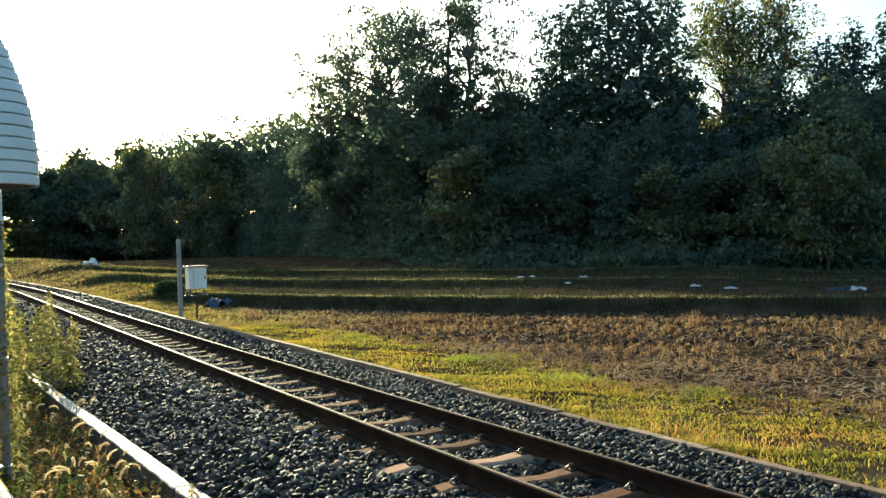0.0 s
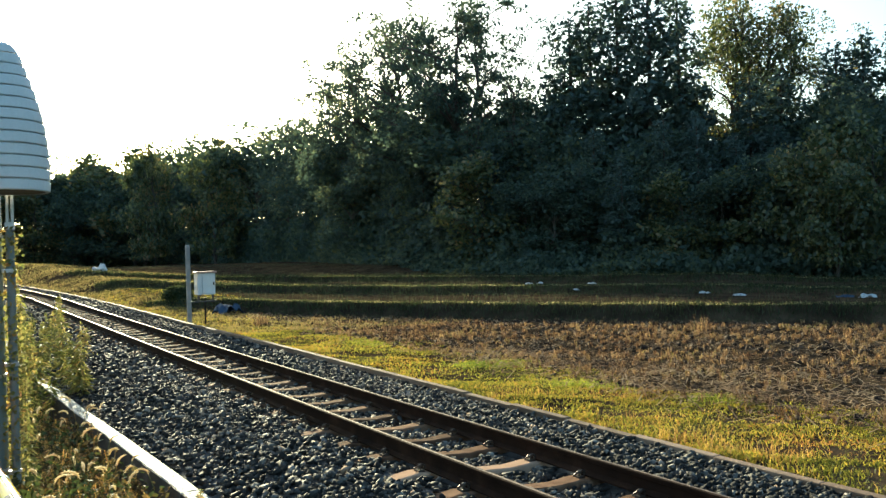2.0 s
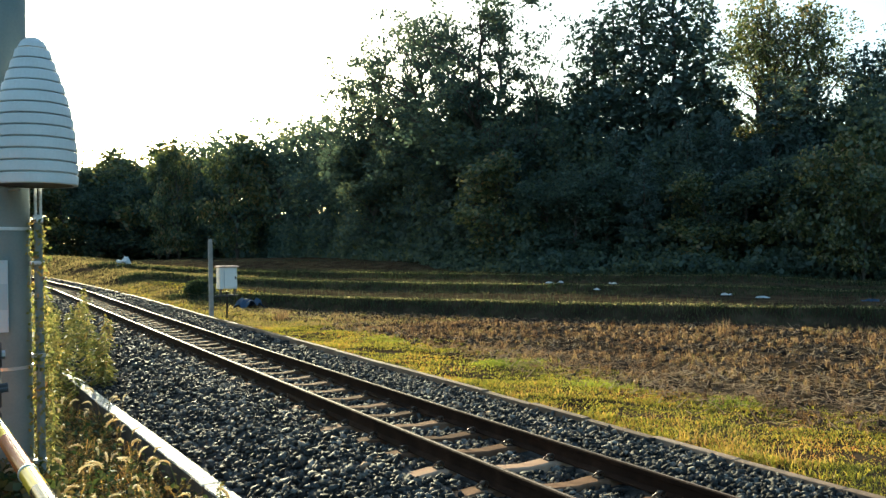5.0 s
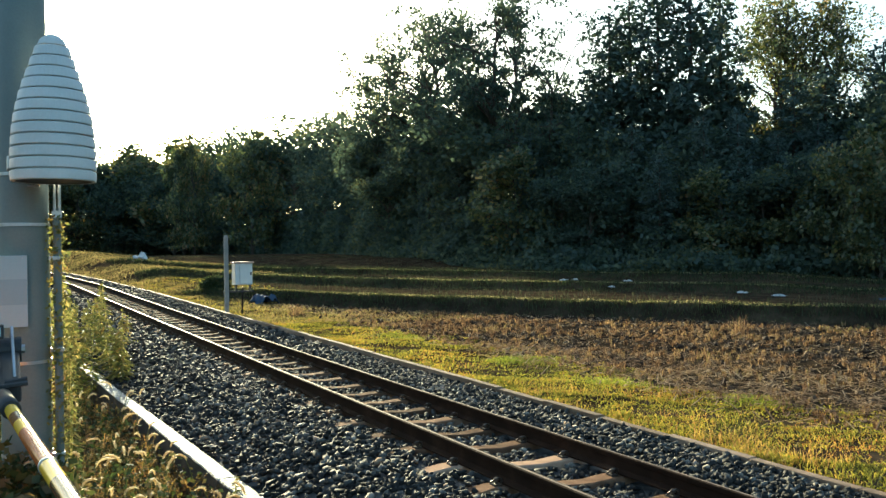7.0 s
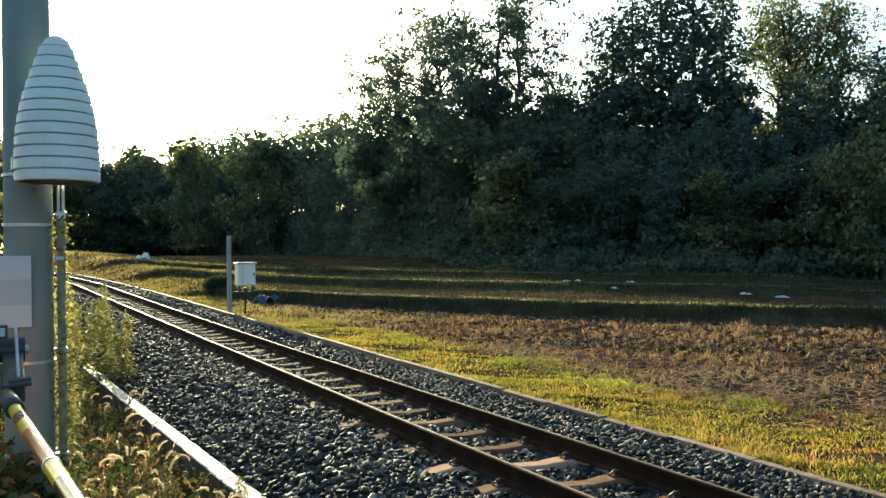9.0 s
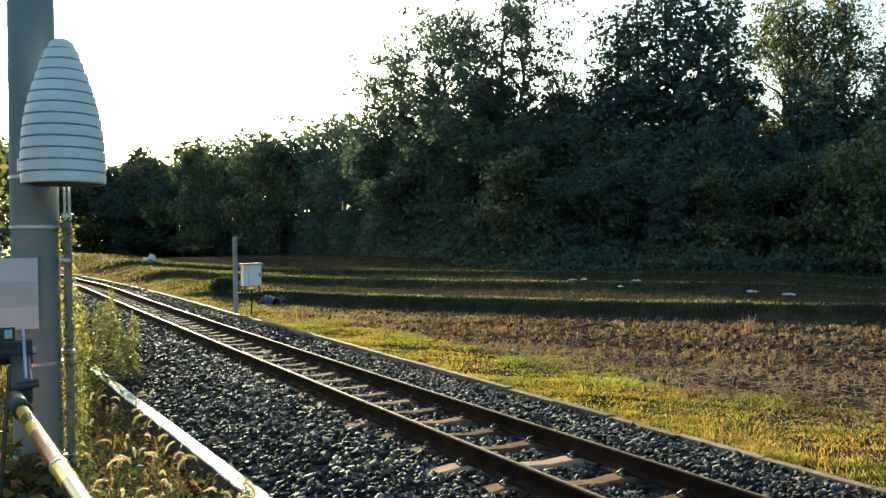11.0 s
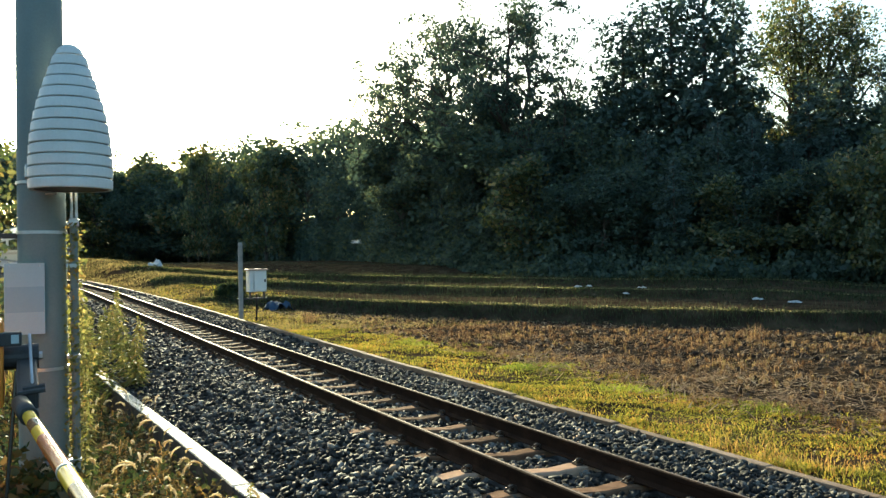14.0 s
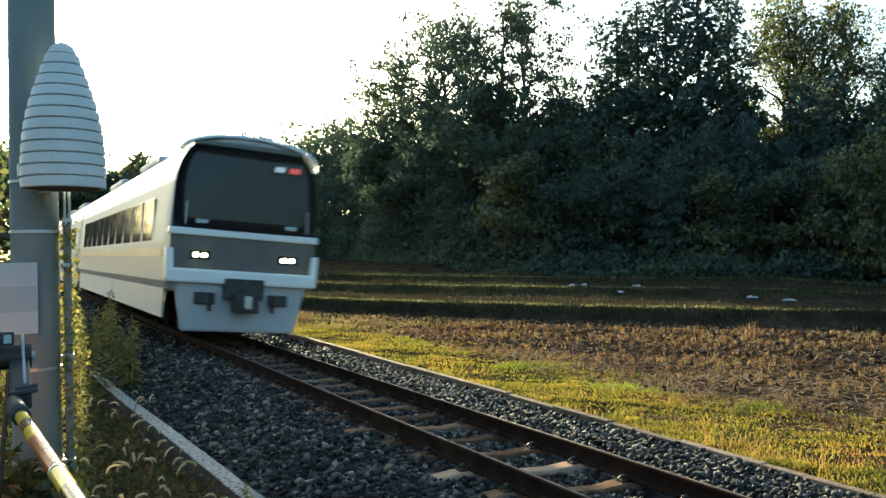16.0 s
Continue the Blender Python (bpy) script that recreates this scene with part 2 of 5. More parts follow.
# ---- building helpers ----
def part(name, bm, material, parent=None, label="", m=None, smooth=False):
    me = bpy.data.meshes.new(name)
    bm.to_mesh(me)
    bm.free()
    if smooth:
        for p in me.polygons:
            p.use_smooth = True
    for mat in (material if isinstance(material, (list, tuple)) else [material]):
        me.materials.append(mat)
    ob = new(name, me)
    if parent is not None:
        ob.parent = parent
    if m is not None:
        ob.matrix_basis = m
    return tagged(ob, label)


def thing(name, label, category, group="", kind="", m=None):
    ob = new(name)
    ob.empty_display_size = 0.2
    if m is not None:
        ob.matrix_basis = m
    return tagged(ob, label, category, group, kind)


def box(bm, x0, x1, y0, y1, z0, z1, bev=0.0, mat=0):
    r = bmesh.ops.create_cube(bm, size=1.0, matrix=Matrix.Translation(((x0 + x1) / 2, (y0 + y1) / 2, (z0 + z1) / 2)) @ Matrix.Diagonal((x1 - x0, y1 - y0, z1 - z0, 1)))
    fs = {f for v in r["verts"] for f in v.link_faces}
    if bev:
        g = bmesh.ops.bevel(bm, geom=list({e for f in fs for e in f.edges}), offset=bev, segments=2, affect="EDGES", profile=0.6)
        fs = set(g["faces"]) | {f for f in fs if f.is_valid}
    for f in fs:
        f.material_index = mat
    return bm


def boxed(x0, x1, y0, y1, z0, z1, bev=0.0):
    return box(bmesh.new(), x0, x1, y0, y1, z0, z1, bev)


def tube(bm, a, b, ra, rb=None, sides=12, caps=True):
    a, b = Vector(a), Vector(b)
    rb = ra if rb is None else rb
    q = (b - a).to_track_quat("Z", "Y").to_matrix().to_4x4()
    bmesh.ops.create_cone(bm, cap_ends=caps, segments=sides, radius1=ra, radius2=rb, depth=(b - a).length, matrix=Matrix.Translation((a + b) / 2) @ q)
    return bm


def lathe(bm, prof, sides=32, centre=(0, 0)):
    rings = []
    for r, z in prof:
        rings.append([bm.verts.new((centre[0] + r * math.cos(2 * math.pi * i / sides), centre[1] + r * math.sin(2 * math.pi * i / sides), z)) for i in range(sides)])
    for a, b in zip(rings, rings[1:]):
        for i in range(sides):
            bm.faces.new((a[i], a[(i + 1) % sides], b[(i + 1) % sides], b[i]))
    return bm


def mesh_np(name, verts, faces, material, smooth=False):
    """A mesh from arrays: verts (n, 3), faces (m, 3 or 4)."""
    me = bpy.data.meshes.new(name)
    verts, faces = np.asarray(verts, np.float32), np.asarray(faces, np.int32)
    k = faces.shape[1]
    me.vertices.add(len(verts))
    me.vertices.foreach_set("co", verts.ravel())
    me.loops.add(faces.size)
    me.loops.foreach_set("vertex_index", faces.ravel())
    me.polygons.add(len(faces))
    me.polygons.foreach_set("loop_start", np.arange(0, faces.size, k, dtype=np.int32))
    me.polygons.foreach_set("loop_total", np.full(len(faces), k, np.int32))
    if smooth:
        me.polygons.foreach_set("use_smooth", np.ones(len(faces), bool))
    me.update(calc_edges=True)
    me.validate()
    me.materials.append(material)
    return me


RNG = np.random.default_rng(7)


def unit(v):
    return v / np.maximum(np.linalg.norm(v, axis=-1, keepdims=True), 1e-9)


def blades(pos, height, width, lean=0.35, bend=0.3, rng=RNG):
    """Grass blades: a bent strip of two quads each, tapered to a tip."""
    n = len(pos)
    a = rng.uniform(0, 2 * np.pi, n)
    side = np.stack([np.cos(a), np.sin(a), 0 * a], 1) * (width[:, None] / 2)
    b = rng.uniform(0, 2 * np.pi, n)
    d = np.stack([np.cos(b), np.sin(b), 0 * b], 1)
    l = np.abs(rng.normal(0, lean, n))[:, None]
    up = np.array([0, 0, 1.0])
    mid = pos + height[:, None] * 0.55 * (up + d * l * 0.6)
    tip = mid + height[:, None] * 0.45 * (up * (1 - bend * l) + d * (l + bend))
    v = np.stack([pos - side, pos + side, mid - side * 0.8, mid + side * 0.8, tip - side * 0.15, tip + side * 0.15], 1).reshape(-1, 3)
    f = (np.array([[0, 1, 3, 2], [2, 3, 5, 4]])[None] + 6 * np.arange(n)[:, None, None]).reshape(-1, 4)
    return v, f


def leaves(pos, size, rng=RNG, flat=0.0, aspect=0.6):
    """Leaf quads (kite shaped) turned at random."""
    n = len(pos)
    u = unit(rng.normal(0, 1, (n, 3)) * np.array([1, 1, 1 - flat]))
    w = unit(np.cross(u, rng.normal(0, 1, (n, 3))))
    s = size[:, None]
    v = np.stack([pos - u * s * 0.5, pos + w * s * aspect * 0.5 - u * s * 0.05, pos + u * s * 0.5, pos - w * s * aspect * 0.5 - u * s * 0.05], 1).reshape(-1, 3)
    return v, np.arange(4 * n).reshape(-1, 4)


def stuff(name, vf, material, label, category, parent=None):
    ob = new(name, mesh_np(name, *vf, material))
    return tagged(ob, label, category, kind="stuff")


def joined(*vfs):
    vs, fs, k = [], [], 0
    for v, f in vfs:
        vs.append(v)
        fs.append(f + k)
        k += len(v)
    return np.concatenate(vs), np.concatenate(fs)


# ---- track line ----
PITCH = 0.675  # from sleeper to sleeper


def track_x(y):
    """The line's gentle bend to the left beyond the crossing, shaped to fit the camera's view."""
    s = np.clip(np.asarray(y, float) - 8, 0, None)
    return np.where(s < 40, -8e-4 * s * s, -1.28 - 0.064 * (s - 40))


def track_z(y):
    """Height of the track's middle: a slight climb, shaped to fit the camera's view."""
    s = np.clip(np.asarray(y, float) - 8, 0, None)
    return np.where(s < 30, 4.6e-4 * s * s + 4e-4 * s, 0.426 + 0.012 * (s - 30))


def cant(y):
    """Half the height by which the left rail stands over the right one."""
    return 0.045 * np.clip(1 - 0.02 * np.clip(np.asarray(y, float) - 8, 0, None), 0, 1)


def track_pose(y):
    x, z = float(track_x(y)), float(track_z(y))
    x1, z1 = float(track_x(y + 1)), float(track_z(y + 1))
    return pose(x, y, z, 0, 0, -math.degrees(math.atan(x1 - x))) @ pose(0, 0, 0, math.degrees(math.atan(z1 - z)), math.degrees(math.atan(2 * float(cant(y)) / 1.132)), 0)


def smooth(a, b, t):
    u = np.clip((t - a) / (b - a), 0, 1)
    return u * u * (3 - 2 * u)


def lumps(x, y, k, seed=0.0):
    """Cheap smooth unevenness."""
    return (np.sin(x * 1.7 * k + seed) * np.cos(y * 1.3 * k + seed * 2) + np.sin(x * 3.1 * k + y * 2.3 * k + seed) * 0.5 + np.sin(y * 4.3 * k - x * 1.1 * k) * 0.35) / 1.85


def along(x, y):
    """Terrace frame: q runs into the hill, s along the banks."""
    return 0.867 * x + 0.4986 * y, 0.4986 * x - 0.867 * y


def ground_z(x, y):
    x, y = np.asarray(x, float), np.asarray(y, float)
    q, s = along(x, y)
    left = np.clip((-s - 15) / 30, 0, 1.6)
    wob = 0.25 * lumps(s, s * 0.3, 0.25)
    z = -0.40 - 0.10 * smooth(3.5, 7, x) + 0.03 * lumps(x, y, 0.8) + 0.015 * lumps(x, y, 3.1, 2)
    step = 0.5 * smooth(20.4, 21.1, q + wob)
    fade = 1 - smooth(-9, -3, s)
    step = step + (0.30 + 0.2 * left) * smooth(26.2, 27.4, q - left * 1.2 + wob) * (0.35 + 0.65 * fade)
    step = step + (0.22 + 0.12 * left) * smooth(31.0, 31.9, q - left * 3.0 + wob) * (0.5 + 0.5 * fade)
    step = step + 0.45 * smooth(36, 41, q - left * 4)
    step = step + 0.25 * np.clip(q - 46 - 60 * np.clip(left - 0.3, 0, 2), 0, 24)
    # the terraces run out before the line
    off = x - track_x(y)
    z = z + step * smooth(2.4, 6.5, off)
    # rough meadow left of the terraces, beside the line
    rise = smooth(24, 46, y) * (1 - smooth(6, 12, q - 20)) * smooth(2.4, 4.0, x) * 0.4
    z = z + 0.35 * rise * np.clip(1 - (x - 2.4) / 7, 0, 1)
    z = z + track_z(np.clip(y, 8, 120)) * np.clip(1 - np.abs(x - track_x(y)) / 12, 0, 1)
    bed = (1 - smooth(2.1, 2.5, off)) * smooth(-3.4, -2.5, off)
    z = z - 0.2 * bed
    z = z - 0.14 * smooth(-4.1, -3.0, x) * (1 - smooth(-2.6, -1.9, x)) * (1 - smooth(14, 20, y))
    return z


# ---- ground ----
def make_ground():
    xs = np.concatenate([-np.geomspace(1800, 8, 22), np.arange(-7, 2, 0.5), np.arange(2, 30, 0.3), np.geomspace(30, 1800, 26)])
    ys = np.concatenate([-np.geomspace(1800, 4, 18), np.arange(-3, 62, 0.35), np.geomspace(62, 1800, 34)])
    X, Y = np.meshgrid(xs, ys)
    Z = ground_z(X, Y)
    far = smooth(150, 400, np.hypot(X, Y))
    Z = Z * (1 - far) + far * 0.5
    v = np.stack([X, Y, Z], -1).reshape(-1, 3)
    w, h = len(xs), len(ys)
    i = (np.arange(h - 1)[:, None] * w + np.arange(w - 1)[None]).ravel()
    f = np.stack([i, i + 1, i + 1 + w, i + w], 1)
    tagged(new("ground", mesh_np("ground", v, f, M["soil"], True)), "brown soil of terraced fields and verge", "ground", kind="structure")


def bed_z(x, y):
    """Top of the ballast across the track."""
    x = x - track_x(y)
    tilt = -2 * cant(y) / 1.132 * np.clip(x, -1.2, 1.2)
    z = -0.185 + tilt - 0.075 * smooth(1.25, 2.1, x) - 0.28 * smooth(-1.35, -2.5, x) + 0.02 * smooth(1.1, 1.3, np.abs(x))
    z = z - 0.03 * (1 - smooth(0.38, 0.62, np.abs(x)))
    return track_z(y) + z


def wall_x(y):
    """Line of the edging wall beside the ballast."""
    return np.interp(y, [3.0, 6.9, 9.2, 11.8, 15.9, 20.0], [-2.02, -2.24, -2.36, -2.52, -2.72, -2.85])


def make_ballast():
    xs = np.linspace(0, 1, 40)
    ys = np.concatenate([np.arange(-6, 40, 0.3), np.arange(40, 400, 4)])
    X, Y = np.meshgrid(xs, ys)
    X = wall_x(Y) + 0.075 + X * (2.085 - wall_x(Y)) + track_x(Y)
    Z = bed_z(X, Y) + 0.012 * lumps(X, Y, 6) - 0.02
    v = np.stack([X, Y, Z], -1).reshape(-1, 3)
    w, h = len(xs), len(ys)
    i = (np.arange(h - 1)[:, None] * w + np.arange(w - 1)[None]).ravel()
    f = np.stack([i, i + 1, i + 1 + w, i + w], 1)
    tagged(new("ballast_bed", mesh_np("ballast_bed", v, f, M["ballast"], True)), "grey crushed stone bed under the railway track", "ballast", kind="structure")
    # loose stones: templates are hulls of a few random points
    rng = np.random.default_rng(3)
    base = []
    for k in range(8):
        bm = bmesh.new()
        for q in unit(rng.normal(0, 1, (9, 3))) * rng.uniform(0.75, 1.0, (9, 1)):
            bm.verts.new(q)
        hull = bmesh.ops.convex_hull(bm, input=bm.verts[:])
        bmesh.ops.delete(bm, geom=[v for v in bm.verts if not v.link_faces], context="VERTS")
        bmesh.ops.recalc_face_normals(bm, faces=bm.faces)
        bm.verts.index_update()
        p = np.array([v.co[:] for v in bm.verts])
        fc = np.array([[v.index for v in f.verts] for f in bm.faces])
        bm.free()
        base.append((p * np.array([[1.35, 0.95, 0.7]]) * rng.uniform(0.8, 1.15, (1, 3)), fc))

    def scatter(n, y0, y1, size, power):
        x = rng.uniform(-2.75, 2.13, n)
        y = y0 + (y1 - y0) * rng.uniform(0, 1, n) ** power
        r = size * rng.uniform(0.6, 1.35, n)
        z = bed_z(x + track_x(y), y) + rng.uniform(-0.6, 0.35, n) * r
        # keep rail heads and sleepers clear
        ok = (np.abs(np.abs(x) - 0.566) > 0.075) & (x + track_x(y) > wall_x(y) + 0.1)
        phase = ((y - 5.64) / PITCH) % 1.0
        ok &= ~((np.minimum(phase, 1 - phase) < 0.16) & (x < 0.8) & (x > -0.6 - 0.22 * (y < 7.2) - 0.1 * np.sin(y * 9)) & (rng.uniform(0, 1, n) < 0.8 - 0.3 * (x < -0.05) + 0.42 * ((x < -0.55) & (y < 7.2))))
        ok &= ~((np.abs(y - 5.64) < 0.14) & (np.abs(x) < 1.0))
        x = x + track_x(y)
        return x[ok], y[ok], z[ok], r[ok]

    vs, fs, k = [], [], 0
    for n, y0, y1, size, power in ((6500, -5.5, 1.5, 0.05, 1.0), (26000, 1.5, 14, 0.038, 1.0), (13000, 14, 34, 0.05, 1.2), (4000, 34, 75, 0.07, 1.0)):
        x, y, z, r = scatter(n, y0, y1, size, power)
        which = rng.integers(0, 8, len(x))
        ax = unit(rng.normal(0, 1, (len(x), 3)))
        ang = rng.uniform(0, 6.28, len(x))
        for t in range(8):
            sel = np.where(which == t)[0]
            p, fc = base[t]
            a, th = ax[sel][:, None], ang[sel][:, None, None]
            pp = p[None]
            rot = pp * np.cos(th) + np.cross(np.broadcast_to(a, (len(sel), len(p), 3)), np.broadcast_to(pp, (len(sel), len(p), 3))) * np.sin(th) + a * (pp * a).sum(-1, keepdims=True) * (1 - np.cos(th))
            vv = rot * r[sel][:, None, None] * np.array([1.1, 1.1, 0.9]) + np.stack([x[sel], y[sel], z[sel]], 1)[:, None]
            vs.append(vv.reshape(-1, 3))
            fs.append((fc[None] + (np.arange(len(sel)) * len(p))[:, None, None]).reshape(-1, 3) + k)
            k += len(sel) * len(p)
    tagged(new("ballast_stones", mesh_np("ballast_stones", np.concatenate(vs), np.concatenate(fs), M["stone"])), "angular grey crushed stones round the track", "ballast", kind="stuff")


# ---- rails and sleepers ----
def make_rail(side, name):
    prof = [(-0.015, 0.001), (0.015, 0.001), (0.0325, -0.004), (0.034, -0.012), (0.030, -0.036), (0.009, -0.045), (0.009, -0.115), (0.06, -0.14), (0.06, -0.152), (-0.06, -0.152), (-0.06, -0.14), (-0.009, -0.115), (-0.009, -0.045), (-0.030, -0.036), (-0.034, -0.012), (-0.0325, -0.004)]
    ys = list(np.arange(-8, 100, 2.0)) + list(np.arange(100, 420, 20.0))
    bm = bmesh.new()
    rings = []
    for y in ys:
        m = track_pose(y)
        rings.append([bm.verts.new(m @ Vector((side * 0.566 + px, 0, pz))) for px, pz in prof])
    n = len(prof)
    for a, b in zip(rings, rings[1:]):
        for i in range(n):
            f = bm.faces.new((a[i], a[(i + 1) % n], b[(i + 1) % n], b[i]))
            f.material_index = 1 if i == 0 else 0
    bmesh.ops.recalc_face_normals(bm, faces=bm.faces)
    top = bm.copy()
    bmesh.ops.delete(top, geom=[f for f in top.faces if f.material_index == 0], context="FACES")
    bmesh.ops.delete(bm, geom=[f for f in bm.faces if f.material_index == 1], context="FACES")
    e = thing(name, "long rusty steel rail with a polished head", "rail", "rails of the track")
    part("rail_web", bm, [M["rust"], M["railtop"]], e, "rusty web and foot")
    part("rail_head", top, [M["rust"], M["railtop"]], e, "polished running surface")
    return e


def make_sleepers():
    def body(fresh):
        bm = bmesh.new()
        secs = [(-0.98, 0.085, -0.205), (-0.72, 0.09, -0.158), (-0.42, 0.09, -0.158), (-0.2, 0.078, -0.185), (0.2, 0.078, -0.185), (0.42, 0.09, -0.158), (0.72, 0.09, -0.158), (0.98, 0.085, -0.205)]
        rings = [[bm.verts.new((x, s * w * k, z)) for s, k, z in ((-1, 1.3, -0.36), (-1, 1, zt - 0.012), (-1, 0.86, zt), (1, 0.86, zt), (1, 1, zt - 0.012), (1, 1.3, -0.36))] for x, w, zt in secs]
        for a, b in zip(rings, rings[1:]):
            for i in range(5):
                bm.faces.new((a[i], b[i], b[i + 1], a[i + 1]))
        bm.faces.new(rings[0])
        bm.faces.new(rings[-1][::-1])
        bmesh.ops.recalc_face_normals(bm, faces=bm.faces)
        return bm

    def clip():
        bm = bmesh.new()
        box(bm, -0.035, 0.035, -0.04, 0.04, -0.165, -0.145, 0.004)
        tube(bm, (0, 0, -0.15), (0, 0, -0.10), 0.012, sides=8)
        tube(bm, (0, 0, -0.122), (0, 0, -0.108), 0.022, sides=6)
        pts = [(0.03, -0.02, -0.14), (0.03, -0.03, -0.11), (0.0, -0.035, -0.095), (-0.03, -0.02, -0.11), (-0.035, 0.02, -0.14)]
        for a, b in zip(pts, pts[1:]):
            tube(bm, a, b, 0.009, sides=6, caps=False)
        return bm

    first = {}
    for fresh in (False, True):
        lab = "pale new concrete sleeper between the rails" if fresh else "weathered concrete sleeper set in grey ballast"
        e = thing("sleeper", lab, "sleeper", "sleepers of the track")
        part("beam", body(fresh), M["newcon"] if fresh else M["concrete"], e)
        c = None
        for sx in (-0.66, -0.472, 0.472, 0.66):
            m = pose(sx, 0, 0, 0, 0, 0 if sx in (-0.66, 0.472) else 180)
            if c is None:
                c = part("rail_clip", clip(), M["clip"], e, "rusty spring clip with bolt", m)
            else:
                o = new("rail_clip", c.data)
                o.parent, o.matrix_basis = e, m
                tagged(o, "rusty spring clip with bolt")
        first[fresh] = e
    rng = random.Random(5)
    used = {False: False, True: False}
    for i in range(-16, 100):
        y = 5.64 + PITCH * i
        fresh = i == 0
        m = track_pose(y) @ pose(rng.uniform(-0.015, 0.015), 0, rng.uniform(-0.006, 0.004), 0, 0, rng.uniform(-0.8, 0.8))
        if not used[fresh]:
            first[fresh].matrix_basis = m
            used[fresh] = True
        else:
            copy_thing(first[fresh], m)


# ---- concrete edges ----
def kerb_z(y):
    return float(np.interp(y, [4, 12, 25, 36, 50, 90], [-0.315, -0.245, -0.085, 0.135, 0.37, 0.85]))


def make_kerb():
    e = thing("kerb", "weathered concrete kerb along the ballast", "kerb", kind="structure")
    bm = boxed(-0.055, 0.055, -0.545, 0.545, -0.3, 0, 0.012)
    first = part("kerb_stone", bm, M["kerb"], e)
    rng = random.Random(2)
    for i in range(62):
        y = 1.2 + 1.1 * i
        o = first if i == 0 else new("kerb_stone", first.data)
        o.parent = e
        dz = kerb_z(y + 0.5) - kerb_z(y - 0.5)
        o.matrix_basis = pose(2.2 + float(track_x(y)) + rng.uniform(-0.008, 0.008), y, kerb_z(y) + rng.uniform(-0.008, 0.008), math.degrees(math.atan(dz)), rng.uniform(-2, 2), rng.uniform(-0.5, 0.5) - math.degrees(math.atan(float(track_x(y + 0.5) - track_x(y - 0.5)))))


def make_edge():
    e = thing("edging_wall", "low concrete edging wall with a sunlit worn top and shade-darkened sides", "wall", kind="structure")
    pts = [(float(wall_x(y)), y) for y in (3.0, 6.9, 9.2, 11.8, 15.9)]
    k = 0
    for (x0, y0), (x1, y1) in zip(pts, pts[1:]):
        n = max(1, round(math.hypot(x1 - x0, y1 - y0) / 2.0))
        for j in range(n):
            a = Vector((x0 + (x1 - x0) * j / n, y0 + (y1 - y0) * j / n, 0))
            b = Vector((x0 + (x1 - x0) * (j + 1) / n, y0 + (y1 - y0) * (j + 1) / n, 0))
            ln = (b - a).length - 0.008
            bm = bmesh.new()
            box(bm, -0.085, 0.08, -ln / 2, ln / 2, -0.6, 0)
            bmesh.ops.subdivide_edges(bm, edges=[ed for ed in bm.edges if abs((ed.verts[0].co - ed.verts[1].co).y) > 0.5], cuts=9)
            for v in bm.verts:
                if v.co.z > -0.1:
                    v.co.z += 0.006 * noise.noise(Vector((v.co.x * 9, v.co.y * 5 + k, 0)))
                    v.co.x += 0.012 * noise.noise(Vector((v.co.x * 3, v.co.y * 4 + k, 7)))
            bmesh.ops.bevel(bm, geom=[ed for ed in bm.edges if ed.verts[0].co.z > -0.1 and ed.verts[1].co.z > -0.1], offset=0.01, segments=1, affect="EDGES")
            c = (a + b) / 2
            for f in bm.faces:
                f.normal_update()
                # upward faces stay pale, the rest take the concrete coloured for shade
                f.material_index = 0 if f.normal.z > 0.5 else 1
            part("wall_block", bm, [M["wallcon"], M["soiled_shade"]], e, m=pose(c.x, c.y, -0.285, 0, 0, -math.degrees(math.atan2(b.x - a.x, b.y - a.y))))
            k += 3


make_ground()
make_ballast()
make_rail(-1, "rail")
make_rail(1, "rail")
make_sleepers()
make_kerb()
make_edge()


# ---- trees ----
def limb_path(a, b, droop, rng, n=5):
    a, b = np.array(a, float), np.array(b, float)
    out = []
    for i in range(n + 1):
        t = i / n
        p = a + (b - a) * t
        p[2] += droop * math.sin(math.pi * t)
        if 0 < i < n:
            p += rng.normal(0, 0.06, 3) * np.linalg.norm(b - a) * 0.35
        out.append(p)
    return out


def limb(bm, path, r0, r1, sides=6):
    for i, (a, b) in enumerate(zip(path, path[1:])):
        n = len(path) - 1
        tube(bm, a, b, r0 + (r1 - r0) * i / n, r0 + (r1 - r0) * (i + 1) / n, sides, False)


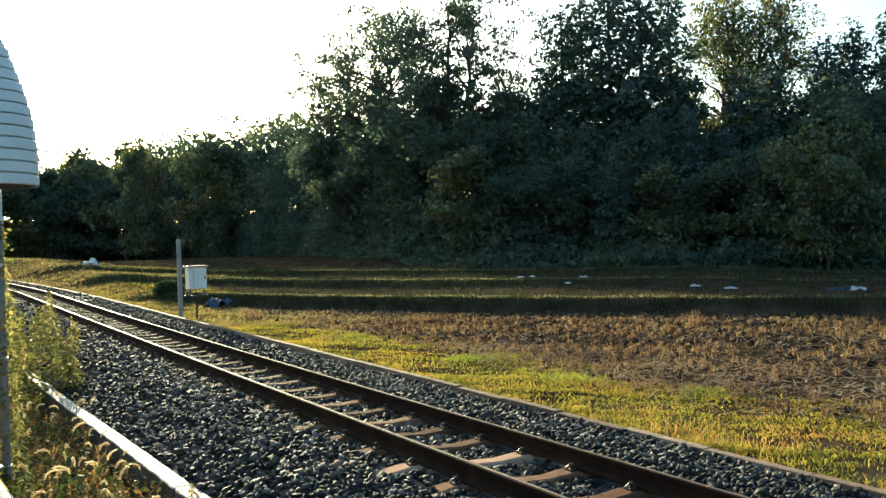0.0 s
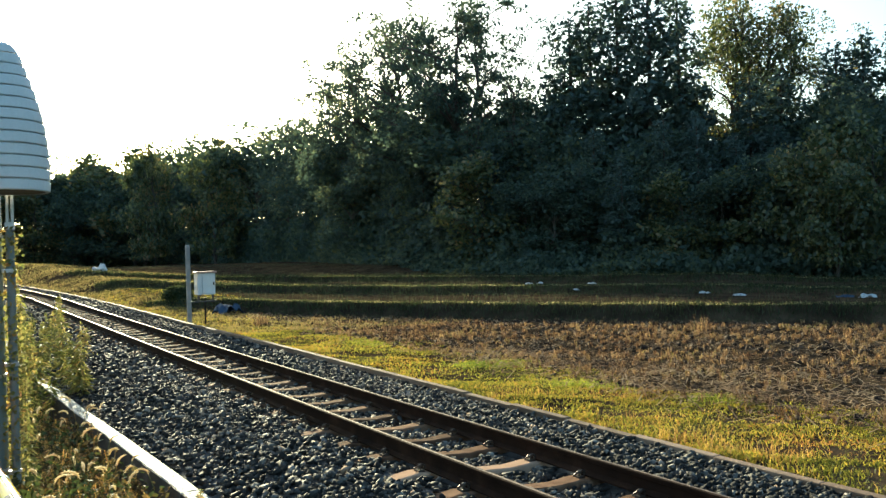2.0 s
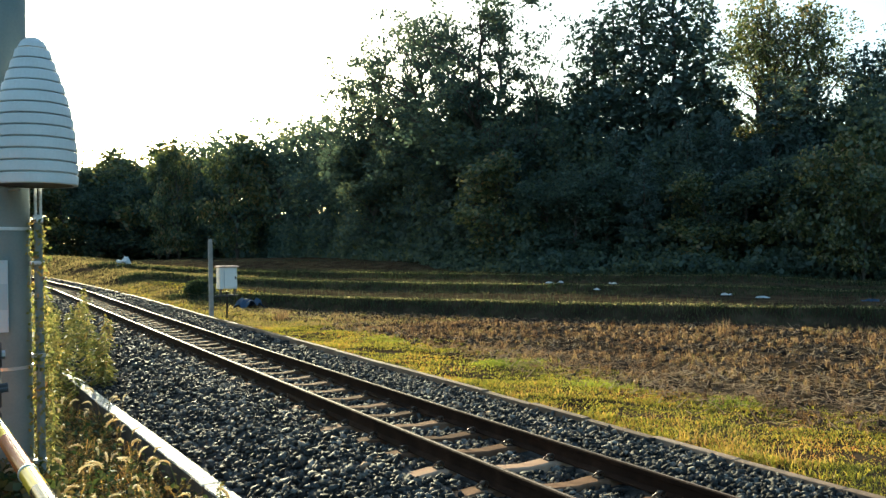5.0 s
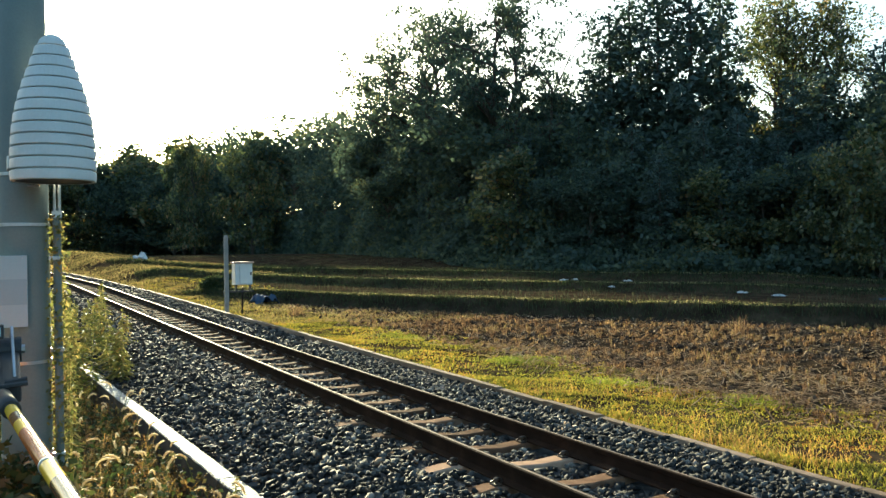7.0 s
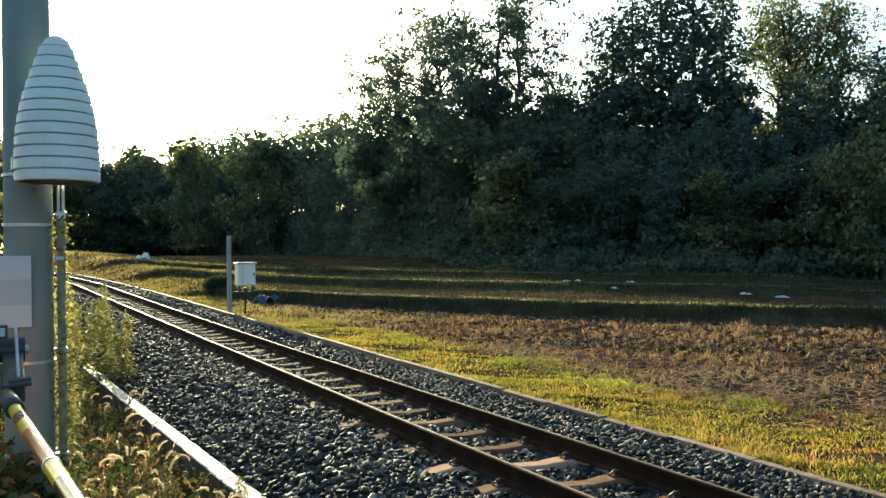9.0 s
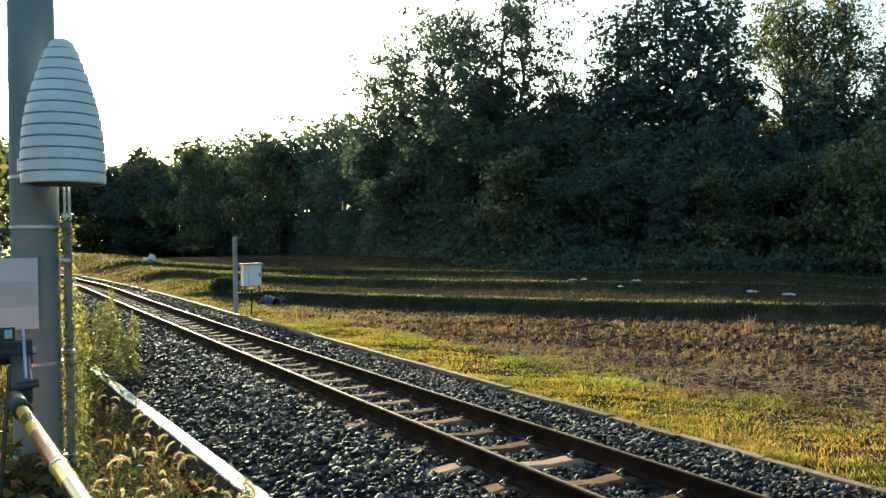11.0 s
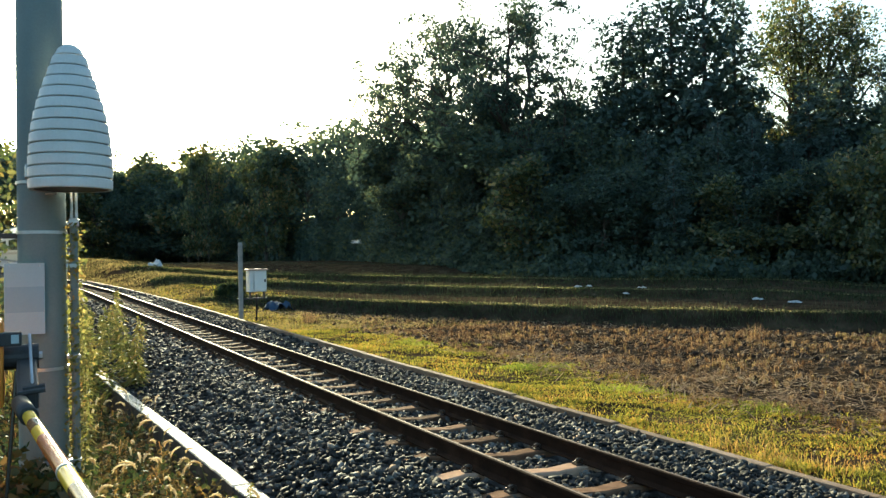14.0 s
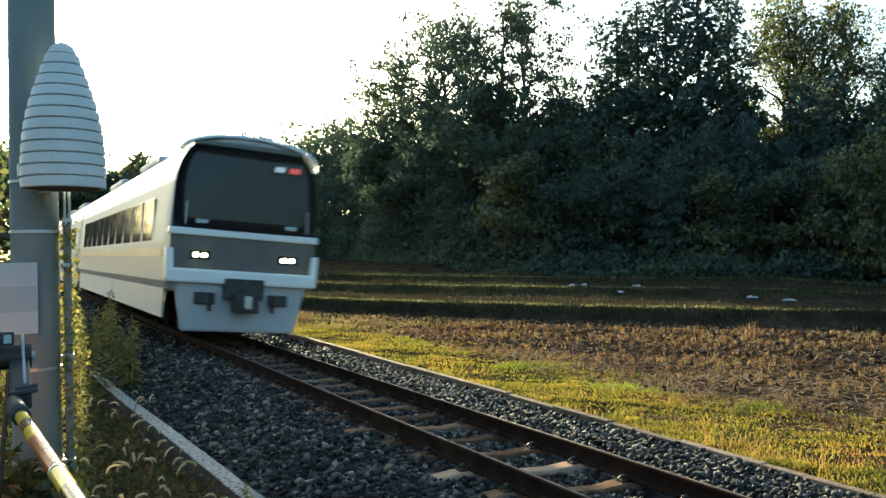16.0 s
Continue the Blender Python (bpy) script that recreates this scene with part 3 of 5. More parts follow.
def broad_tree(name, seed, h, spread, n_leaf, leaf, mat, label, airy=True, low=0.3, clump=0.11):
    """Broadleaf tree: trunk, limbs and twigs, with leaf clumps round the twig ends."""
    rng = np.random.default_rng(seed)
    e = thing(name, label, "tree")
    bm = bmesh.new()
    trunk = limb_path((0, 0, -0.6), (rng.normal(0, 0.05) * h, rng.normal(0, 0.05) * h, h * 0.8), 0, rng, 7)
    limb(bm, trunk, 0.018 * h, 0.006 * h, 8)
    ends = []
    for i in range(15 if airy else 18):
        t = rng.uniform(low, 1.0)
        k = t * 7
        base = trunk[int(min(k, 6))] + (trunk[int(min(k, 6)) + 1] - trunk[int(min(k, 6))]) * (k - int(min(k, 6)))
        a = i * 2.4 + rng.uniform(-0.4, 0.4)
        reach = spread * (1.05 - 0.6 * abs(t - 0.55)) * rng.uniform(0.6, 1.1)
        tip = base + np.array([math.cos(a) * reach, math.sin(a) * reach, h * rng.uniform(0.06, 0.24)])
        path = limb_path(base, tip, 0.03 * h, rng)
        limb(bm, path, 0.007 * h * (1.2 - 0.5 * t), 0.0015 * h, 5)
        for j in range(6):
            s = path[rng.integers(2, 6)]
            end = s + unit(rng.normal(0, 1, 3) + np.array([0, 0, 0.35])) * h * rng.uniform(0.05, 0.14)
            limb(bm, [s, end], 0.0022 * h, 0.0008 * h, 4)
            ends.append(end)
        ends.append(path[-1])
    part("trunk", bm, M["bark"], e, "dark bare trunk and branches")
    ends = np.array(ends)
    sel = ends[rng.integers(0, len(ends), n_leaf)]
    r = rng.uniform(0, 1, (n_leaf, 1)) ** 0.6 * h * clump
    p = sel + unit(rng.normal(0, 1, (n_leaf, 3))) * r * np.array([1.1, 1.1, 0.6])
    keep = p[:, 2] > 0.2
    v, f = leaves(p[keep], leaf * rng.uniform(0.6, 1.4, keep.sum()), rng, 0.2, 0.7)
    cr = new("crown", mesh_np("crown", v, f, M[mat]))
    cr.parent = e
    return e


def cedar_tree(name, seed, h, spread, n_leaf, leaf, label):
    """Conifer: straight trunk, whorls of drooping boughs and dense sprays of needles."""
    rng = np.random.default_rng(seed)
    e = thing(name, label, "tree")
    bm = bmesh.new()
    tube(bm, (0, 0, -0.6), (0, 0, h * 0.97), 0.016 * h, 0.003 * h, 8)
    segs = []
    for i in range(56):
        t = 0.12 + 0.86 * i / 56
        a = i * 2.399 + rng.uniform(-0.3, 0.3)
        reach = spread * (1.02 - t) ** 0.62 * rng.uniform(0.7, 1.15) + 0.25
        b = np.array([0, 0, h * t])
        tip = b + np.array([math.cos(a) * reach, math.sin(a) * reach, reach * rng.uniform(-0.15, 0.3)])
        limb(bm, [b, tip], 0.004 * h * (1.1 - t), 0.0012 * h, 4)
        segs.append((b, tip, reach))
    part("trunk", bm, M["bark"], e, "straight dark trunk")
    w = np.array([s[2] ** 1.6 for s in segs])
    pick = rng.choice(len(segs), n_leaf, p=w / w.sum())
    A, B = np.array([s[0] for s in segs])[pick], np.array([s[1] for s in segs])[pick]
    t = rng.uniform(0.15, 1.05, (n_leaf, 1)) ** 0.7
    p = A + (B - A) * t + rng.normal(0, 1, (n_leaf, 3)) * np.array([0.3, 0.3, 0.32]) * (spread / 3)
    v, f = leaves(p, leaf * rng.uniform(0.6, 1.4, n_leaf), rng, 0.0, 0.55)
    cr = new("crown", mesh_np("crown", v, f, M["leaf_cedar"]))
    cr.parent = e
    return e


FWD, RIGHT, EYE = Vector((0.461, 0.887, 0)), Vector((0.887, -0.461, 0)), Vector((-3.96, -0.30, 0))


def bearing(u, d):
    """A place d metres ahead of the crossing on a line of sight of slope u to its side."""
    return EYE + FWD * d + RIGHT * (u * d)


TREES = {}
PLACED = set()
TALL = {}


def plant(kind, u, d, h, width=1.0, turn=0.0):
    """A tree of a kind with its foot on the ground, h metres high."""
    src = TREES[kind][0]
    h0 = max(v.co.z for v in next(c for c in src.children if c.name.startswith("crown")).data.vertices) if kind not in TALL else TALL[kind]
    TALL[kind] = h0
    p = bearing(u, d)
    z = float(ground_z(p.x, p.y))
    s = h / h0
    m = Matrix.LocRotScale((p.x, p.y, z), Euler((0, 0, turn)), (s * width, s * width, s))
    if kind not in PLACED:
        PLACED.add(kind)
        src.matrix_basis = m
        return src
    ob = copy_thing(src, Matrix.Identity(4))
    ob.matrix_basis = m
    return ob


TREES["airy1"] = (broad_tree("broadleaf_tree", 11, 15, 5.0, 4800, 0.23, "leaf_dark", "tall airy broadleaf tree with open branches", True, 0.42, 0.05), 16.5)
TREES["airy2"] = (broad_tree("broadleaf_tree", 12, 15, 4.6, 4800, 0.23, "leaf_dark", "tall airy broadleaf tree with open branches", True, 0.42, 0.05), 16.5)
TREES["gold1"] = (broad_tree("broadleaf_tree", 13, 15, 3.0, 5000, 0.2, "leaf_light", "tall tree with thin yellowing autumn leaves", True, 0.3, 0.06), 16.5)
TREES["gold2"] = (broad_tree("broadleaf_tree", 14, 15, 2.6, 4800, 0.2, "leaf_light", "tall tree with thin yellowing autumn leaves", True, 0.3, 0.06), 16.5)
TREES["full1"] = (broad_tree("broadleaf_tree", 15, 12, 3.6, 5200, 0.37, "leaf_dark", "dense dark-green broadleaf tree at the wood's edge", False, 0.05, 0.12), 13.2)
TREES["full2"] = (broad_tree("broadleaf_tree", 16, 12, 3.3, 5200, 0.37, "leaf_dark", "dense dark-green broadleaf tree at the wood's edge", False, 0.05, 0.12), 13.2)
TREES["full3"] = (broad_tree("broadleaf_tree", 17, 10, 3.6, 4800, 0.37, "leaf_light", "leafy shrub tree with some yellowing leaves", False, 0.02, 0.12), 11.0)
TREES["cedar1"] = (cedar_tree("cedar_tree", 21, 17, 3.0, 6700, 0.36, "tall dense dark cedar tree"), 17)
TREES["cedar2"] = (cedar_tree("cedar_tree", 22, 17, 2.6, 6300, 0.36, "tall dense dark cedar tree"), 17)


def wood_edge(u):
    """Distance of the wood's front along a line of sight of side slope u."""
    return np.interp(u, [-0.46, -0.27, -0.2, -0.12, -0.05, 0.05, 0.15, 0.3, 0.45, 0.75], [210, 185, 140, 95, 64, 50, 44, 40, 37, 34])


def make_forest():
    rng = random.Random(9)
    # trees that make the skyline: kind, side slope, depth behind the front, rise over distance, width
    for kind, u, back, rise, w in (
            ("airy2", -0.088, 7, 0.185, 0.75), ("airy1", -0.06, 7, 0.235, 0.8), ("airy2", -0.032, 8, 0.275, 0.85), ("airy1", -0.012, 9, 0.305, 0.9), ("airy2", 0.015, 6, 0.315, 0.9), ("airy2", 0.045, 8, 0.3, 0.85), ("airy1", 0.082, 5, 0.36, 0.85), ("airy2", 0.118, 7, 0.325, 0.8),
            ("airy1", 0.142, 6, 0.275, 0.8), ("full1", 0.165, 7, 0.235, 0.8), ("cedar1", 0.225, 7, 0.30, 1.1), ("cedar2", 0.25, 8, 0.315, 1.0), ("cedar2", 0.285, 7, 0.33, 1.1), ("cedar1", 0.325, 6, 0.345, 1.1),
            ("cedar2", 0.362, 7, 0.325, 1.0), ("gold1", 0.405, 9, 0.315, 0.9), ("gold2", 0.435, 9, 0.335, 0.9), ("gold1", 0.468, 9, 0.345, 0.95), ("gold2", 0.50, 9, 0.31, 0.9),
            ("gold1", 0.53, 9, 0.265, 0.9), ("cedar2", 0.565, 6, 0.255, 1.0), ("cedar1", 0.60, 6, 0.27, 1.0), ("cedar2", 0.65, 6, 0.285, 1.0)):
        d = float(wood_edge(u)) + back
        plant(kind, u, d, rise * d + 1.7 - float(ground_z(*bearing(u, d)[:2])), w, rng.uniform(0, 6.28))
    # yellowing shrub trees standing out from the wood
    for u, d, h, w in ((0.535, 33.5, 6.6, 0.8), (0.56, 32.5, 5.4, 0.8), (0.6, 33, 7.0, 0.8)):
        plant("full3", u, d, h, w, u * 30)
    for u, d, h, w in ((-0.288, 150, 22.5, 0.5), (-0.30, 155, 20.0, 0.6), (-0.215, 128, 20.0, 0.7)):
        plant("full3", u, d, h, w, u * 40)
    # the wall of foliage below the skyline
    for row, (back, rise) in enumerate(((1.0, 0.12), (4.5, 0.17), (9.0, 0.205))):
        u = -0.28
        while u < 0.74:
            d = (float(wood_edge(u)) + rng.uniform(-1.5, 1.5)) * (1 + back / 50)
            r = rise * rng.uniform(0.8, 1.1)
            cap = float(np.interp(u, [-0.28, -0.2, -0.12, -0.05], [0.145, 0.158, 0.17, 0.24]))
            r = min(r, cap * rng.uniform(0.93, 1.0))
            kind = rng.choice(("full1", "full2", "full2", "full3" if row == 0 else "full1", "cedar1", "cedar2"))
            plant(kind, u, d, r * d + 1.7 - float(ground_z(*bearing(u, d)[:2])), rng.uniform(1.0, 1.4), rng.uniform(0, 6.28))
            u += rng.uniform(0.034, 0.05)
    # low far ridge under the sun, on both sides of the line
    for u, d, rise in ((-0.30, 188, 0.138), (-0.33, 196, 0.132), (-0.36, 198, 0.13), (-0.39, 203, 0.13), (-0.42, 203, 0.13), (-0.45, 206, 0.135),
                       (-0.552, 188, 0.15), (-0.565, 168, 0.16), (-0.58, 198, 0.14), (-0.61, 178, 0.15), (-0.64, 158, 0.16), (-0.67, 143, 0.17), (-0.31, 180, 0.10), (-0.35, 186, 0.09), (-0.385, 188, 0.09), (-0.43, 190, 0.09), (-0.465, 193, 0.1), (-0.37, 214, 0.1), (-0.39, 216, 0.1), (-0.345, 208, 0.1), (-0.1, 112, 0.13), (-0.03, 80, 0.13), (0.0, 74, 0.13)):
        plant(rng.choice(("full1", "full2", "full3")), u, d, rise * d + 1.5, rng.uniform(1.0, 1.4), rng.uniform(0, 6.28))

make_forest()


# ---- fields and verges ----
def scatter_xy(n, x0, x1, y0, y1, rng):
    return rng.uniform(x0, x1, n), rng.uniform(y0, y1, n)


def on_ground(x, y, dz=0.0):
    return np.stack([x, y, ground_z(x, y) + dz], 1)


def make_fields():
    rng = np.random.default_rng(31)
    # stubble in rows, with fresh shoots
    gx, gy = np.meshgrid(np.arange(3.6, 19, 0.31), np.arange(-1, 33, 0.25))
    x = (gx + gy * 0.02).ravel() + rng.normal(0, 0.04, gx.size)
    y = gy.ravel() + rng.normal(0, 0.05, gx.size)
    q, s = along(x, y)
    edge = 4.3 + 0.5 * lumps(x, y, 0.5) + 0.03 * (y - 6)
    patch = lumps(x, y, 0.55, 4) + rng.normal(0, 0.35, x.size)
    ok = (q < 20.5) & (x > edge) & (patch > -0.25) & (y < 4 + 2.2 * x + 8)
    x, y = x[ok], y[ok]
    k = 20
    cx, cy = np.repeat(x, k), np.repeat(y, k)
    tall = np.repeat(rng.uniform(0.55, 1.35, len(x)), k)
    px, py = cx + rng.normal(0, 0.03, cx.size), cy + rng.normal(0, 0.03, cx.size)
    far = np.clip(np.hypot(px + 4, py) / 14, 0.8, 1.6)
    vf = blades(on_ground(px, py, -0.01), tall * rng.uniform(0.045, 0.115, px.size), 0.016 * far * rng.uniform(0.7, 1.4, px.size), 0.22, 0.2, rng)
    stuff("rice_stubble", vf, M["straw"], "rows of golden-brown cut rice stubble", "stubble")
    # loose straw lying about
    n = 34000
    x, y = scatter_xy(n, 3.2, 15, 0, 30, rng)
    q, s = along(x, y)
    heap = np.exp(-((x - 6.0) ** 2 / 2.5 + (y - 8.5) ** 2 / 3.5)) + np.exp(-((x - 5.6) ** 2 / 1.0 + (y - 12.5) ** 2 / 5))
    ok = (q < 20.2) & (x > 3.6 + rng.uniform(0, 1, n)) & (rng.uniform(0, 1, n) < 0.33 + 1.5 * heap)
    x, y = x[ok], y[ok]
    m = len(x)
    a = rng.uniform(0, 6.283, m)
    d = np.stack([np.cos(a), np.sin(a), rng.normal(0, 0.12, m)], 1) * rng.uniform(0.12, 0.38, m)[:, None] / 2
    w = np.stack([-np.sin(a), np.cos(a), 0 * a], 1) * 0.008
    p = on_ground(x, y, 0.02) + np.stack([0 * x, 0 * x, rng.uniform(0, 0.07, m)], 1)
    v = np.stack([p - d - w, p - d + w, p + d + w, p + d - w], 1).reshape(-1, 3)
    stuff("loose_straw", (v, np.arange(4 * m).reshape(-1, 4)), M["pale_straw"], "pale cut straw lying on the field", "straw")
    # clods of turned soil
    n = 10000
    x, y = scatter_xy(n, 4.2, 18, 0, 31, rng)
    q, s = along(x, y)
    ok = (q < 20.4) & (x > 4.4 + rng.uniform(0, 1, n)) & (lumps(x, y, 0.55, 4) + rng.normal(0, 0.3, n) < 0.25)
    p = on_ground(x[ok], y[ok])
    m = len(p)
    oct_v = np.array([[1, 0, 0], [-1, 0, 0], [0, 1, 0], [0, -1, 0], [0, 0, 0.8], [0, 0, -0.6]], float)
    oct_f = np.array([[0, 2, 4], [2, 1, 4], [1, 3, 4], [3, 0, 4], [2, 0, 5], [1, 2, 5], [3, 1, 5], [0, 3, 5]])
    v = (oct_v[None] * rng.uniform(0.6, 1.4, (m, 6, 1)) + rng.normal(0, 0.25, (m, 6, 3))) * rng.uniform(0.03, 0.09, (m, 1, 1)) + p[:, None]
    stuff("soil_clods", (v.reshape(-1, 3), (oct_f[None] + 6 * np.arange(m)[:, None, None]).reshape(-1, 3)), M["clod"], "dark clods of turned soil among the stubble", "soil")
    # green and yellow verge beside the kerb
    parts = []
    for n, y0, y1, h, w in ((115000, 2.0, 11, 0.032, 0.011), (56000, 11, 24, 0.036, 0.015), (15000, 24, 48, 0.05, 0.018)):
        x, y = scatter_xy(n, 2.28, 6.6, y0, y1, rng)
        lim = 4.0 + 0.7 * lumps(x, y, 0.5) + 0.03 * (y - 6)
        dens = np.clip(1.2 - (x - lim) / 1.6, 0, 1) * np.clip(0.72 + 0.85 * lumps(x, y, 1.3, 1) + 0.7 * lumps(x, y, 4.1, 2), 0.1, 1)
        ok = rng.uniform(0, 1, n) < dens
        x, y = x[ok], y[ok]
        tallness = 1 + 1.3 * np.exp(-((x - 2.5) / 0.35) ** 2) * np.clip(0.6 + lumps(x, y, 0.9, 3), 0, 1.4) + 0.6 * np.clip(lumps(x, y, 1.1, 5), 0, 1)
        parts.append(blades(on_ground(x, y, -0.01), h * tallness * rng.uniform(0.5, 1.4, len(x)), w * rng.uniform(0.7, 1.4, len(x)), 0.75, 0.55, rng))
    stuff("verge_grass", joined(*parts), M["grass"], "short bright yellow-green grass beside the kerb", "grass")
    # taller dry grass along the near end of the kerb
    n = 2800
    x, y = 2.32 + np.abs(rng.normal(0, 0.5, n)), rng.uniform(1.5, 9.5, n)
    ok = lumps(x, y, 1.2, 8) + 0.5 * lumps(x, y, 3.3, 1) > 0.1
    x, y = x[ok], y[ok]
    stuff("dry_verge_grass", blades(on_ground(x, y), rng.uniform(0.05, 0.17, len(x)), rng.uniform(0.005, 0.009, len(x)), 0.4, 0.5, rng), M["dry"], "dry orange-brown grass along the kerb", "grass")
    # lusher green tufts at the edge of the stubble
    parts = []
    for cx, cy, rx, ry, n in ((4.6, 12.4, 0.75, 0.5, 1700), (4.3, 9.6, 0.5, 0.7, 800), (4.5, 17.5, 0.45, 0.8, 700), (4.9, 7.4, 0.4, 0.5, 500)):
        x, y = cx + rx * rng.normal(0, 0.5, n), cy + ry * rng.normal(0, 0.5, n)
        parts.append(blades(on_ground(x, y, -0.01), rng.uniform(0.04, 0.1, n), rng.uniform(0.008, 0.014, n), 0.6, 0.5, rng))
    stuff("green_tufts", joined(*parts), M["tuft"], "lush bright green grass tufts among the stubble", "grass")
    # tall reddish dry grass clumps
    parts = []
    for cx, cy, h in ((12.0, 13.9, 0.5), (4.2, 24.7, 0.42), (4.5, 25.1, 0.3)):
        n = 60
        x, y = cx + rng.normal(0, 0.1, n), cy + rng.normal(0, 0.1, n)
        parts.append(blades(on_ground(x, y, -0.01), h * rng.uniform(0.5, 1.1, n), rng.uniform(0.008, 0.014, n), 0.35, 0.3, rng))
    stuff("dry_clumps", joined(*parts), M["straw"], "tall reddish dry grass clumps standing in the field", "grass")
    # grassy banks of the terraces, their green darkened to stand for shade
    parts = []
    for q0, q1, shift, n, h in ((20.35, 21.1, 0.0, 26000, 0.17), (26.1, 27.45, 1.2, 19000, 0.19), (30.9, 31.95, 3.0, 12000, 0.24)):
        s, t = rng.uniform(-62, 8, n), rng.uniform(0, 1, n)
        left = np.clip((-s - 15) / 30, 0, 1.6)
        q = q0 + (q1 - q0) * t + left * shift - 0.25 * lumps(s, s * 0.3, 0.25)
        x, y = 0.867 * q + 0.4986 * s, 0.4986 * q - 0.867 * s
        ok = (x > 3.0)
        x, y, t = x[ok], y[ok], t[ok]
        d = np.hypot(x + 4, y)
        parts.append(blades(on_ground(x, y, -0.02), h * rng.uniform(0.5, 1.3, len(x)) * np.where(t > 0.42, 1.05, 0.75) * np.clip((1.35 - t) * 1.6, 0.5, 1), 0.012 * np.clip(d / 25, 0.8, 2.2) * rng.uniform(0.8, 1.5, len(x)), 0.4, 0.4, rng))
    stuff("bank_grass", joined(*parts), M["bank"], "rough green grass on the terrace banks, coloured dark for shade", "grass")
    # rims: a paler grass that paints sunlight along the edges
    parts = []
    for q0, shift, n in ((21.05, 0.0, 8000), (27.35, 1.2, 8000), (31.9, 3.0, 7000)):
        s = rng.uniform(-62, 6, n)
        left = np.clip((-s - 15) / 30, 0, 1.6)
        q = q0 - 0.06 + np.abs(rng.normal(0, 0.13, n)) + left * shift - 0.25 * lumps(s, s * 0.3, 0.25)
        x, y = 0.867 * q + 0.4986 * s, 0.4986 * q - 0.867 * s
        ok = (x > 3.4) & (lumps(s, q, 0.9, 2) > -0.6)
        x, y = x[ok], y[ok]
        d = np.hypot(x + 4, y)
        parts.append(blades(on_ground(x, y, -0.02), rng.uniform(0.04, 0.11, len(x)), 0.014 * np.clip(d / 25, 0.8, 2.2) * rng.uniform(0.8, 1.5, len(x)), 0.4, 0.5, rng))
    stuff("rim_grass", joined(*parts), M["rim"], "yellowish grass along the terrace rims, coloured pale as if sunlit", "grass")
    # thin growth on the upper terraces and the rough meadow by the line
    n = 40000
    s, q = rng.uniform(-75, 8, n), rng.uniform(21, 50, n)
    x, y = 0.867 * q + 0.4986 * s, 0.4986 * q - 0.867 * s
    ok = (x > 3)
    x, y = x[ok], y[ok]
    a = blades(on_ground(x, y), rng.uniform(0.06, 0.16, len(x)), rng.uniform(0.012, 0.03, len(x)), 0.4, 0.3, rng)
    stuff("terrace_stubble", a, M["dull"], "thin grey-green regrowth on the upper terraces", "stubble")
    n = 64000
    y = 22 + 110 * rng.uniform(0, 1, n) ** 1.5
    x = 2.35 + track_x(y) + 9 * rng.uniform(0, 1, n) ** 1.4
    q, s = along(x, y)
    ok = (lumps(x, y, 0.5, 9) > -0.75) & ((q < 20) | (y > 46) | (x - track_x(y) < 4.6))
    x, y = x[ok], y[ok]
    stuff("meadow_grass", blades(on_ground(x, y), rng.uniform(0.03, 0.1, len(x)) * np.clip(0.4 + y / 45, 0.8, 2.0) * (1 + 0.6 * lumps(x, y, 1.4, 6)), rng.uniform(0.015, 0.03, len(x)) * np.clip(y / 45, 0.8, 2.5), 0.4, 0.4, rng), M["meadow"], "dry yellowish meadow grass beside the line", "grass")


def make_undergrowth():
    """Shrubs and ferns that close the foot of the wood."""
    rng = np.random.default_rng(41)
    n = 62000
    u = rng.uniform(-0.47, 0.74, n)
    base = wood_edge(u)
    d = base + rng.uniform(-3.5, 6, n)
    p = np.array(EYE)[None] + np.array(FWD)[None] * d[:, None] + np.array(RIGHT)[None] * (u * d)[:, None]
    hmax = (1.6 + 1.5 * lumps(p[:, 0], p[:, 1], 0.45) + 0.8 * lumps(p[:, 0], p[:, 1], 1.7)) * np.clip((d - base + 4) / 3, 0.25, 1.6) * np.clip(d / 60, 1, 2.2)
    z = ground_z(p[:, 0], p[:, 1]) + rng.uniform(0, 1, n) ** 0.8 * np.clip(hmax, 0.2, 5)
    p[:, 2] = z
    stuff("undergrowth", leaves(p, rng.uniform(0.16, 0.42, n) * np.clip(d / 50, 0.8, 2.2), rng, 0.2, 0.7), M["leaf_dark"], "dark shrubs and ferns at the foot of the wood", "shrubs")


